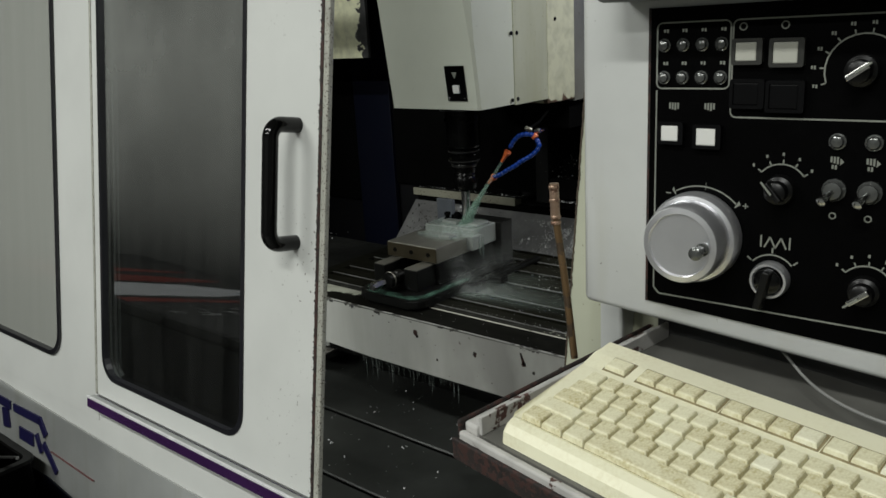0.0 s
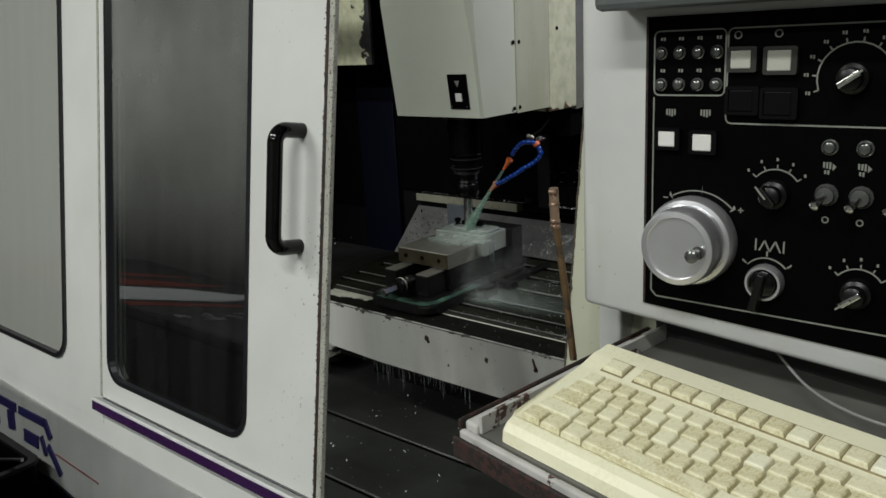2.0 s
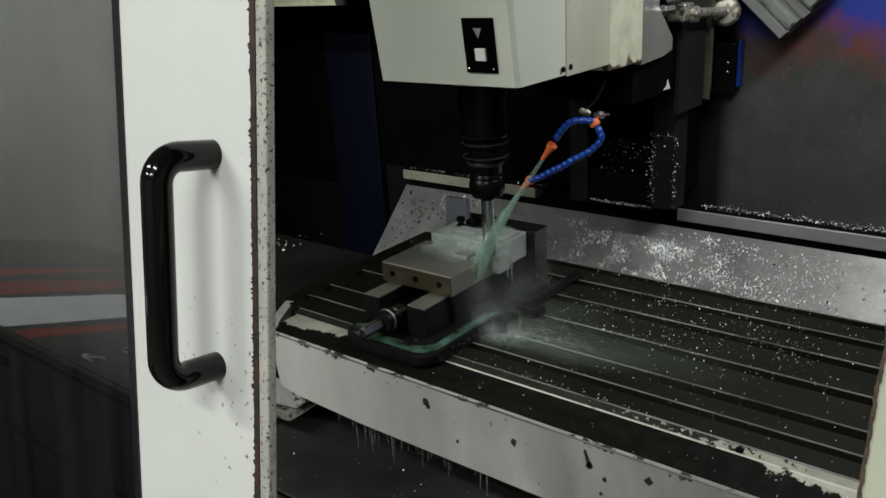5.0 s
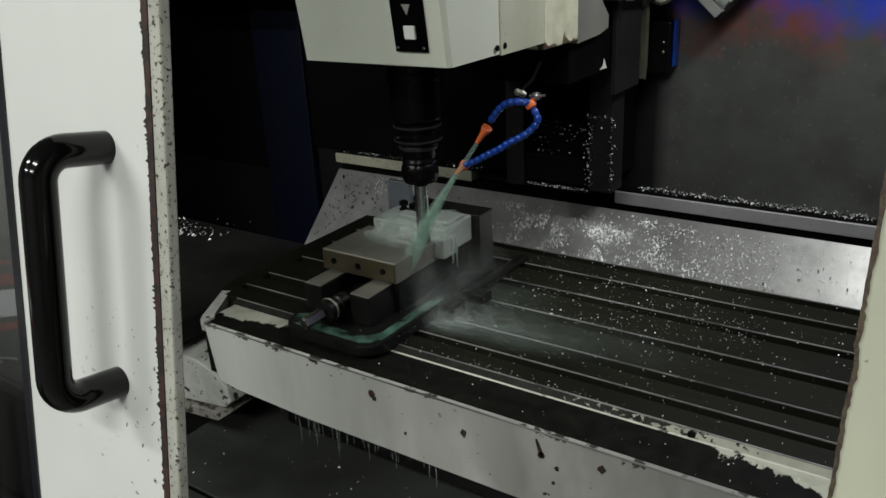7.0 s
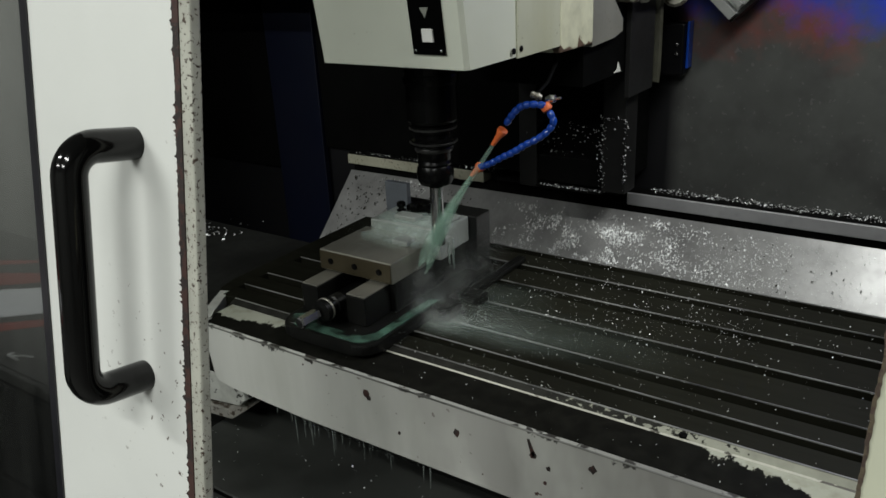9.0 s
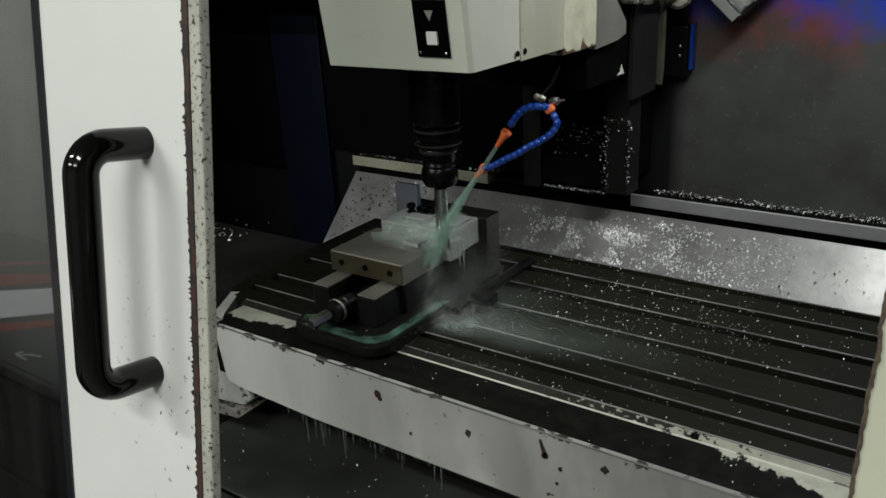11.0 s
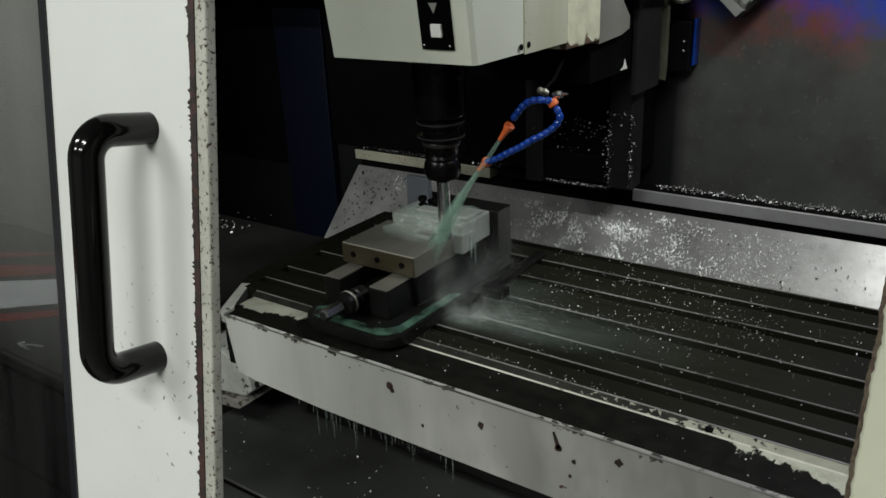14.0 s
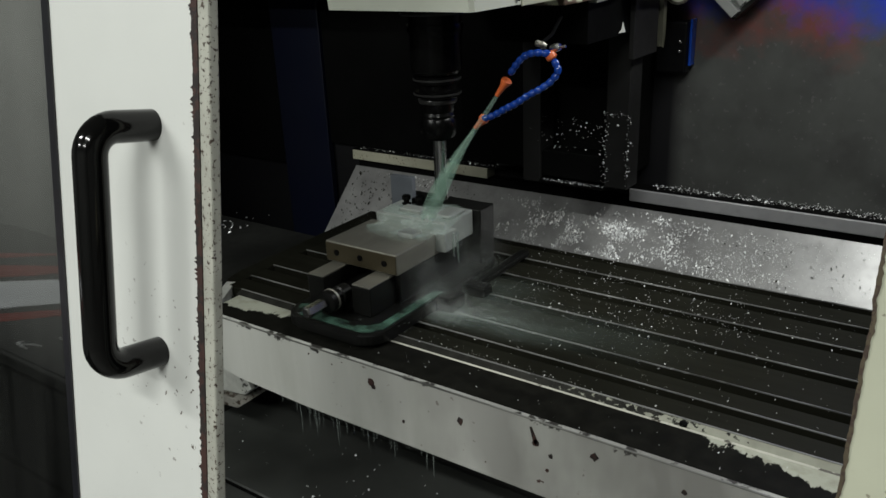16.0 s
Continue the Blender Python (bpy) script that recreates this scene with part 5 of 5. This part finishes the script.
    w = part("hand_wheel", lathe([(0.043, 0), (0.043, 0.012), (0.041, 0.015), (0.0375, 0.016), (0.0365, 0.038), (0.0350, 0.041), (0.0300, 0.042), (0.0290, 0.0395), (0.004, 0.0390)], (kx, y, kz), (0, -1, 0), 48), M_KNOB, c, "brushed aluminium hand wheel", smooth=True)
    part("wheel_pin", lathe([(0.0058, 0), (0.0062, 0.003), (0.0045, 0.005), (0.0045, 0.012), (0.0062, 0.014), (0.0062, 0.018), (0.003, 0.020)], (kx + 0.022, y - 0.0395, kz - 0.001), (0, -1, 0), 16), M_LED, w, "small chrome finger pin", smooth=True)
    # toggles and their lamps
    for x in (1.3655, 1.3930, 1.4215):
        part("lamp_lens", lathe([(0.0070, 0), (0.0070, 0.002), (0.0056, 0.003), (0.0052, 0.0022), (0.0044, 0.0048), (0.0018, 0.0058)], (x, y, 1.4065), (0, -1, 0), 16), M_LED, c, smooth=True)
        n = part("toggle_nut", lathe([(0.0098, 0), (0.0098, 0.0025), (0.0080, 0.004), (0.0072, 0.0075), (0.004, 0.0085)], (x, y, 1.3655), (0, -1, 0), 12), M_LED, c, "steel toggle nut", smooth=True)
        part("toggle_lever", lathe([(0.0024, 0), (0.0030, 0.008), (0.0044, 0.014), (0.0042, 0.017), (0.002, 0.0185)], (x, y - 0.007, 1.365), (-0.25, -0.8, -0.36), 12), M_CHROME, n, "chrome toggle lever", smooth=True)
        part("print_mark", ring(rounded(x - 0.003, x + 0.003, 1.340, 1.346, 0.0028, 3), rounded(x - 0.002, x + 0.002, 1.341, 1.345, 0.0018, 3), y - 0.0005, y + 0.0002), M_INK, f)
        glyph(x - 0.001, 1.3905, 0.0075, 0.0060, 3)
        glyph(x - 0.001, 1.3845, 0.0050, 0.0040, 2)
        part("print_mark", prism([(x + 0.003, 1.3925), (x + 0.003, 1.3865), (x + 0.006, 1.3895)], y - 0.0006, y + 0.0002, "y"), M_INK, f)
    return c


def brass_pipe():
    p = thing("brass_pipe", (1.119, -0.60, 1.16), "thin brass air pipe wrapped with tape standing beside the door jamb", "pipe")
    part("tube", tube(smooth_path([(1.120, -0.60, 1.16), (1.109, -0.60, 1.25), (1.100, -0.60, 1.31), (1.098, -0.60, 1.345)], 6), 0.0040, 12), M_BRASS, p, smooth=True)
    part("tip", tube([(1.0985, -0.60, 1.318), (1.0975, -0.60, 1.352)], 0.0050, 12), M_COPPER, p, "worn copper tip")
    for z in (1.310, 1.316, 1.334, 1.348):
        part("tape_band", lathe([(0.0050, -0.002), (0.0056, -0.001), (0.0056, 0.001), (0.0050, 0.002)], (1.0982 + 0.05 * (1.33 - z), -0.60, z), (-0.05, 0, 1), 12), M_COPPER, p)


KB = pose(1.1744, -0.6094, 1.1942, 2.0, 1.2, -10.1)


def keyboard_drawer():
    d = thing("pull_out_shelf", label="rust-brown keyboard shelf with peeling white paint", category="shelf", m=KB)
    part("floor_sheet", box(-0.008, 0.60, -0.186, 0.125, -0.036, -0.0305), M_SHELF, d, "dull grey shelf floor")
    part("side_rim", box(-0.026, -0.0085, -0.188, 0.10, -0.050, -0.0225, 0.003), M_DRAWER, d)
    part("rim_edge", box(-0.0305, -0.0263, -0.193, 0.10, -0.054, -0.0205, 0.002), M_RUST, d, "dark rusty edge")
    part("front_rim", box(-0.026, 0.60, -0.1955, -0.1885, -0.054, -0.030, 0.002), M_DRAWER, d)
    part("front_edge", box(-0.0305, 0.60, -0.2005, -0.196, -0.058, -0.036, 0.0015), M_RUST, d, "dark rusty edge")
    part("inner_wall", box(-0.008, -0.004, -0.186, 0.10, -0.0305, -0.012, 0.001), M_DRAWER, d, "pale inner side of the shelf")
    part("slide", box(0.10, 0.16, -0.20, 0.06, -0.075, -0.054), M_BLACK, d)
    # shade under the cabinet is put into the dark colour of recess and floor
    solid("cabinet_recess", box(1.17, 1.80, -0.50, -0.49, 1.06, 1.20), M_GAP, "recess behind the keyboard, its shade put into a dark colour")
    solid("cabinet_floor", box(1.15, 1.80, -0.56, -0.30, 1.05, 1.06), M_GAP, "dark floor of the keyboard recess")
    solid("cabinet_pedestal", box(1.13, 1.80, -0.555, -0.32, 0.0, 1.05, 0.006), M_BOX, "pale painted cabinet pedestal", m=None)
    solid("cabinet_cheek", box(1.095, 1.125, -0.50, -0.36, 0.55, 1.235, 0.004), M_BOX, "pale painted cabinet side")


def keyboard():
    k = thing("keyboard", label="grimy cream computer keyboard lying on the shelf", category="keyboard", m=KB)
    # wedge-shaped case, its back higher than its front
    sec = [(-0.008, -0.030), (-0.008, 0.001), (-0.013, 0.0052), (-0.036, 0.003), (-0.058, -0.002), (-0.162, -0.0115), (-0.166, -0.0105), (-0.174, -0.013), (-0.180, -0.019), (-0.182, -0.030)]
    bm = prism([(y, z) for y, z in sec], 0.0, 0.47, "x", bev=0.003)
    for v in bm.verts:
        v.co.x += 0.09 * -v.co.y if v.co.x < 0.2 else 0.0
    part("case", bm, M_CASE, k)
    for y0, z0, y1, z1 in ((-0.1635, -0.0112, -0.0672, -0.0025),):
        bm = prism([(y0, z0), (y1, z1), (y1, z1 - 0.002), (y0, z0 - 0.002)], 0.026, 0.455)
        part("key_well", bm, M_WELL, k, "brown grime between the keys")
    U = 0.01905
    for u0, u1 in ((-0.1, 1.2), (1.85, 6.25), (6.4, 10.8), (10.95, 15.35), (15.5, 18.8)):      # dark margins paint the shadow lines round the top row of keys
        lo, hi = 0.031 + u0 * U - 0.0014, 0.031 + u1 * U + 0.0004
        part("key_well", prism([(-0.0562, -0.0012), (-0.0352, 0.0040), (-0.0352, 0.0020), (-0.0562, -0.0032)], lo, hi), M_WELL, k, "brown margin that paints the shadow lines round the keys")
    meshes = {}

    def key(u, row_y, w):
        """One key cap, w units wide, its front edge at row_y."""
        wid = w * U - 0.0011
        if w not in meshes:
            bm = bmesh.new()
            dep, hgt, ins = U - 0.0014, 0.0060, 0.0012
            lo = [(0, 0), (wid, 0), (wid, dep), (0, dep)]
            hi = [(ins, 0.0016), (wid - ins, 0.0016), (wid - ins, dep - 0.0012), (ins, dep - 0.0012)]
            a = [bm.verts.new((*p, 0)) for p in lo]
            b = [bm.verts.new((p[0], p[1], hgt + (0.0012 if i > 1 else 0))) for i, p in enumerate(hi)]
            for i in range(4):
                bm.faces.new((a[i], a[(i + 1) % 4], b[(i + 1) % 4], b[i]))
            top = bm.faces.new(b)
            bmesh.ops.bevel(bm, geom=list(top.edges), offset=0.0009, segments=1, affect="EDGES")
            me = bpy.data.meshes.new("key_cap")
            bmesh.ops.recalc_face_normals(bm, faces=bm.faces)
            bm.to_mesh(me)
            bm.free()
            me.materials.append(M_KEY)
            meshes[w] = me
        ob = new("key_cap", meshes[w])
        ob.parent = k
        z = -0.002 + (row_y + 0.058) * 0.085 - 0.0006
        ob.matrix_local = pose(0.031 + u * U + 0.07 * (row_y + 0.0545), row_y, z, 5, 0, 0)

    key(-0.1, -0.0545, 1.3)
    for u in (1.85, 2.95, 4.05, 5.15, 6.4, 7.5, 8.6, 9.7, 10.95, 12.05, 13.15, 14.25, 15.5, 16.6, 17.7):
        key(u, -0.0545, 1.1)
    rows = [[1] * 13 + [2], [1.5] + [1] * 12 + [1.5], [1.75] + [1] * 11 + [2.25], [2.25] + [1] * 10 + [2.75], [1.25, 1.25, 1.25, 6.25, 1.25, 1.25, 1.25, 1.25]]
    for r, row in enumerate(rows):
        y, u = -0.0865 - r * U, 0.0
        for w in row:
            key(u, y, w)
            u += w
        if r < 2:
            for j in range(3):
                key(15.5 + j, y, 1)
        for j in range(4):
            if r < 4:
                key(19 + j, y, 1)
    return k


def keyboard_cable():
    c = thing("keyboard_cable", (1.36, -0.6, 1.19), "thin grey cable hanging behind the keyboard", "cable")
    part("cable", tube(smooth_path([(1.270, -0.505, 1.215), (1.318, -0.545, 1.196), (1.362, -0.590, 1.186), (1.41, -0.632, 1.190), (1.47, -0.655, 1.195), (1.56, -0.670, 1.195)], 8), 0.0014, 8), M_CABLE, c, smooth=True)


control_box()
brass_pipe()
keyboard_drawer()
keyboard()
keyboard_cable()


# ---------------------------------------------------------------- chips, drips and spray
def chips():
    rng = random.Random(21)
    pts = []
    while len(pts) < 900:     # on the table
        x, y = rng.gauss(0.66, 0.15), rng.gauss(0.38, 0.11)
        if 0.36 < x < 1.05 and 0.1 < y < 0.56 and noise.noise(Vector((x * 14, y * 14, 6.0))) > rng.uniform(-0.5, 0.3):
            pts.append((x, y, 0.905))
    for _ in range(260):
        pts.append((rng.uniform(0.38, 1.2), rng.uniform(0.1, 0.56), 0.905))
    for _ in range(60):
        pts.append((rng.uniform(0.3, 1.2), rng.uniform(0.01, 0.09), 0.9))
    for _ in range(80):
        pts.append((rng.gauss(0.54, 0.10), rng.gauss(0.100, 0.004), 0.905))
    v, f = flakes(pts, 0.0009, 0.0024, rng)
    stuff("table_chips", v, f, M_FLAKE, "bright aluminium chips scattered over the table", "metal chips", TB)
    pts = []
    def on_slope(x, q):
        pts.append((x, 0.60 + 0.315 * q, 0.574 + 0.3125 * q))

    def clump(x, q, cut):
        return noise.noise(Vector((x * 17, q * 9, 4.0))) + 0.5 * noise.noise(Vector((x * 45, q * 24, 1.0))) > cut

    while len(pts) < 1500:      # fine scatter over the sloped tray
        x, q = rng.triangular(0.05, 0.80, 0.5), rng.uniform(0.5, 0.97)
        if clump(x, q, rng.uniform(-0.6, 0.3)):
            on_slope(x, q)
    while len(pts) < 4300:      # thick clumps under the column
        x, q = rng.gauss(0.33, 0.13), rng.uniform(0.5, 0.95)
        if 0.02 < x < 0.66 and clump(x, q, rng.uniform(0.0, 0.25)):
            on_slope(x, q)
    for _ in range(160):
        on_slope(rng.gauss(-0.25, 0.05), min(0.965, max(0.62, rng.gauss(0.92, 0.04))))
    v, f = flakes(pts, 0.0018, 0.0045, rng, 0.5, 0.985)
    stuff("tray_chips", v, f, M_FLAKE, "bright aluminium chips stuck to the sloped tray", "metal chips", (0.3, 0.8, 0.75))
    pts = []
    while len(pts) < 2600:      # fine grains further along the tray
        x, q = rng.gauss(0.66, 0.12), rng.uniform(0.5, 0.95)
        if x < 0.98 and clump(x, q, rng.uniform(-0.7, 0.3)):
            on_slope(x, q)
    v, f = flakes(pts, 0.0009, 0.0022, rng, 0.5, 0.985)
    stuff("tray_grains", v, f, M_FLAKE, "fine aluminium grains stuck to the sloped tray", "metal chips", (0.6, 0.8, 0.75))
    pts = []
    for _ in range(340):       # dark oil drops
        on_slope(rng.uniform(-0.46, -0.02), rng.uniform(0.45, 0.97))
    for _ in range(40):
        on_slope(rng.uniform(0.6, 1.1), rng.uniform(0.5, 0.95))
    v, f = flakes(pts, 0.0022, 0.0060, rng, 0.1, 0.985)
    stuff("oil_drops", v, f, M_OIL, "dark oil drops and chips stuck to the tray", "oil drops", (0.0, 0.8, 0.75))
    pts = [(rng.uniform(0.43, 1.2), rng.uniform(0.930, 0.957), 0.932 + abs(rng.gauss(0, 0.004))) for _ in range(900)]
    pts += [(rng.uniform(-0.47, 0.0), rng.uniform(0.922, 0.957), 0.932) for _ in range(190)]
    v, f = flakes(pts, 0.0013, 0.0042, rng)
    stuff("rail_chips", v, f, M_FLAKE, "bright aluminium chips heaped along the rail", "metal chips", (0.6, 0.94, 0.93))
    pts = [(rng.uniform(0.245, 0.392), rng.uniform(0.723, 0.740), 0.984) for _ in range(110)]
    for _ in range(120):
        pts.append((rng.choice((0.393, 0.444)) + rng.gauss(0, 0.004), 0.7285, rng.uniform(0.99, 1.15)))
    for _ in range(90):
        pts.append((rng.uniform(0.20, 0.44), 0.728 if rng.random() < 0.3 else 0.74, rng.uniform(1.05, 1.13)))
    pts += [(rng.uniform(0.393, 0.444), 0.7285, 1.145 + rng.gauss(0, 0.002)) for _ in range(18)]
    v, f = flakes(pts, 0.0018, 0.0042, rng)
    stuff("column_chips", v, f, M_FLAKE, "fine aluminium chips stuck to the column", "metal chips", (0.35, 0.73, 1.0))
    pts = [(min(-0.44, rng.gauss(-0.56, 0.06)), rng.gauss(0.41, 0.025), 0.846) for _ in range(80)]
    pts += [(rng.uniform(-0.8, -0.45), rng.uniform(0.2, 0.55), 0.846) for _ in range(30)]
    v, f = flakes(pts, 0.003, 0.008, rng)
    stuff("shelf_chips", v, f, M_FLAKE, "loose aluminium chips on the dark way cover", "metal chips", (-0.5, 0.4, 0.846))
    pts = [(rng.uniform(-1.05, -0.45), rng.uniform(-0.87, -0.65), 0.442 + rng.random() * 0.03) for _ in range(260)]
    v, f = flakes(pts, 0.006, 0.018, rng)
    stuff("bin_swarf", v, f, M_FLAKE, "loose swarf heaped in the black bin", "metal chips", (-0.75, -0.76, 0.44))
    pts = [(rng.uniform(-0.2, 0.95), rng.uniform(-0.03, 0.16), 0.561) for _ in range(110)] + [(rng.uniform(-0.2, 0.95), rng.uniform(-0.24, -0.05), 0.5525) for _ in range(90)]
    v, f = flakes(pts, 0.002, 0.0052, rng)
    stuff("bed_chips", v, f, M_FLAKE, "loose aluminium chips in the wet machine bed", "metal chips", (0.4, -0.2, 0.57))


def spray():
    rng = random.Random(5)
    c = thing("coolant_film", TB, "green coolant running round the vice foot", "coolant")
    o = [(0.60 + 0.31 * math.cos(k * 0.157) * rng.uniform(0.96, 1.04), 0.265 + 0.155 * math.sin(k * 0.157) * rng.uniform(0.96, 1.04)) for k in range(40)]
    part("spray_film", prism([(x - 0.02, y) for x, y in o], 0.9062, 0.9066, "z"), M_SPRAY, c, "thin grey-green film of spray")
    lip = [(0.162, 0.066), (0.172, 0.048), (0.190, 0.037), (0.318, 0.037), (0.334, 0.046), (0.345, 0.064), (0.347, 0.23), (0.330, 0.23), (0.330, 0.078), (0.316, 0.058), (0.20, 0.056), (0.178, 0.076)]
    part("foot_film", prism(lip, 0.9262, 0.9282, "z"), M_POOL, c)
    m = thing("coolant_splash", TB, "fine coolant mist and drops splashing beside the vice", "coolant")
    # droplets in drifting veils: middle, spread, count
    veils = (((0.348, 0.205, 0.925), (0.014, 0.03, 0.016), 4500), ((0.385, 0.205, 0.917), (0.030, 0.024, 0.010), 6500), ((0.44, 0.215, 0.914), (0.06, 0.028, 0.008), 2600),
             ((0.345, 0.30, 0.935), (0.018, 0.05, 0.022), 4000), ((0.335, 0.36, 0.96), (0.025, 0.035, 0.025), 2500), ((0.53, 0.230, 0.911), (0.06, 0.03, 0.005), 500),
             ((0.28, 0.245, 1.026), (0.045, 0.028, 0.006), 7000), ((0.335, 0.20, 0.965), (0.008, 0.02, 0.03), 2500), ((0.36, 0.27, 0.95), (0.03, 0.05, 0.03), 2500))
    for mid, spread, count in veils:
        verts, faces = [], []
        while len(faces) < count * 7:
            p = Vector([rng.gauss(a, b) for a, b in zip(mid, spread)])
            if p.z > 0.906 and noise.noise(p * 30 + Vector((0, 7, 0))) > rng.uniform(-0.6, 0.45):
                k = len(verts)
                r = rng.uniform(0.00012, 0.00026)
                verts += [p + Vector((rng.uniform(-r, r), rng.uniform(-r, r), rng.uniform(-r, r))) - base_of(m) for _ in range(3)]
                faces.append((k, k + 1, k + 2))
        me = bpy.data.meshes.new("mist_veil")
        me.from_pydata([tuple(q) for q in verts], [], faces)
        me.materials.append(M_MIST)
        ob = new("mist_veil", me)
        ob.parent = m
        tagged(ob, kind="stuff")
    bm = bmesh.new()
    for i in range(330):
        p = Vector((0.335 + abs(rng.gauss(0, 0.07)), rng.gauss(0.21, 0.07), 0.908 + abs(rng.gauss(0, 0.03))))
        bmesh.ops.create_icosphere(bm, subdivisions=1, radius=rng.uniform(0.0004, 0.0011), matrix=Matrix.Translation(p))
    part("drops", bm, M_DROP, m, smooth=True, kind="stuff")
    k = thing("coolant_flood", TB, "pale green coolant flooding over the workpiece and the jaw", "coolant")
    nx, ny = 26, 22
    for name, mat, lift, cut in (("flood", M_FLOOD, 0.0, 1.0), ("foam", M_FOAM, 0.0015, 0.78)):
        verts, faces, grid = [], [], {}
        for i in range(nx):
            for j in range(ny):
                u, v = i / (nx - 1) * 2 - 1, j / (ny - 1) * 2 - 1
                x, y = 0.253 + 0.085 * u, 0.288 + 0.085 * v
                wob = noise.noise(Vector((x * 40, y * 40, 2.0 + cut)))
                if u * u + v * v * 0.8 + 0.5 * wob > cut:
                    continue
                z = 1.0185 + 0.0165 * min(1.0, max(0.0, (y - 0.262) / 0.03))
                grid[i, j] = len(verts)
                verts.append((x, y, z + 0.0022 + lift + 0.0015 * noise.noise(Vector((x * 70, y * 70, 5.0)))))
        for (i, j), p in grid.items():
            if (i + 1, j) in grid and (i, j + 1) in grid and (i + 1, j + 1) in grid:
                faces.append((p, grid[i + 1, j], grid[i + 1, j + 1], grid[i, j + 1]))
        bm = bmesh.new()
        vs = [bm.verts.new(p) for p in verts]
        for q in faces:
            bm.faces.new([vs[p] for p in q])
        part(name, bm, mat, k, smooth=True)
    bm = bmesh.new()
    for x, y, z1, z0 in ((0.3345, 0.286, 1.015, 0.972), (0.3350, 0.299, 1.015, 0.955)):
        tube([(x, y, z1), (x, y - 0.001, z1 * 0.6 + z0 * 0.4), (x + 0.001, y, z0)], 0.003, 7, bm, [0.0028, 0.0026, 0.0010])
    part("run_off", bm, M_FLOOD, k, smooth=True, kind="stuff")
    d = thing("dripping_coolant", TB, "coolant dripping off the lower edge of the apron", "coolant")
    bm = bmesh.new()
    for i in range(80):
        x, y = rng.choice((0.19, 0.20, 0.22, 0.24, 0.28, 0.31, 0.36, 0.40, 0.44)) + rng.gauss(0, 0.014), rng.uniform(0.0, 0.05)
        z1 = 0.783
        z0 = z1 - 0.012 - 0.060 * rng.random() ** 2
        tube([(x, y, z1), (x + 0.001, y, (z0 + z1) / 2), (x, y, z0)], 0.001, 5, bm, [0.0006, 0.0011, 0.0004])
    part("drip", bm, M_DROP, d, kind="stuff")


chips()
spray()


# ---------------------------------------------------------------- what moves
def motions():
    for name in ("machine_table", "machine_vice", "workpiece", "table_chips", "coolant_film", "coolant_splash", "coolant_flood", "dripping_coolant"):
        ob = bpy.data.objects[name]
        o = ob.location.copy()
        walk(ob, [(t, pose(o.x + dx, o.y + dy, o.z)) for t, dx, dy, dz in RUN_ROWS])
    for name in ("spindle_head", "coolant_hose", "coolant_jet"):
        ob = bpy.data.objects[name]
        o = ob.location.copy()
        walk(ob, [(t, pose(o.x, o.y, o.z + dz)) for t, dx, dy, dz in RUN_ROWS])


motions()
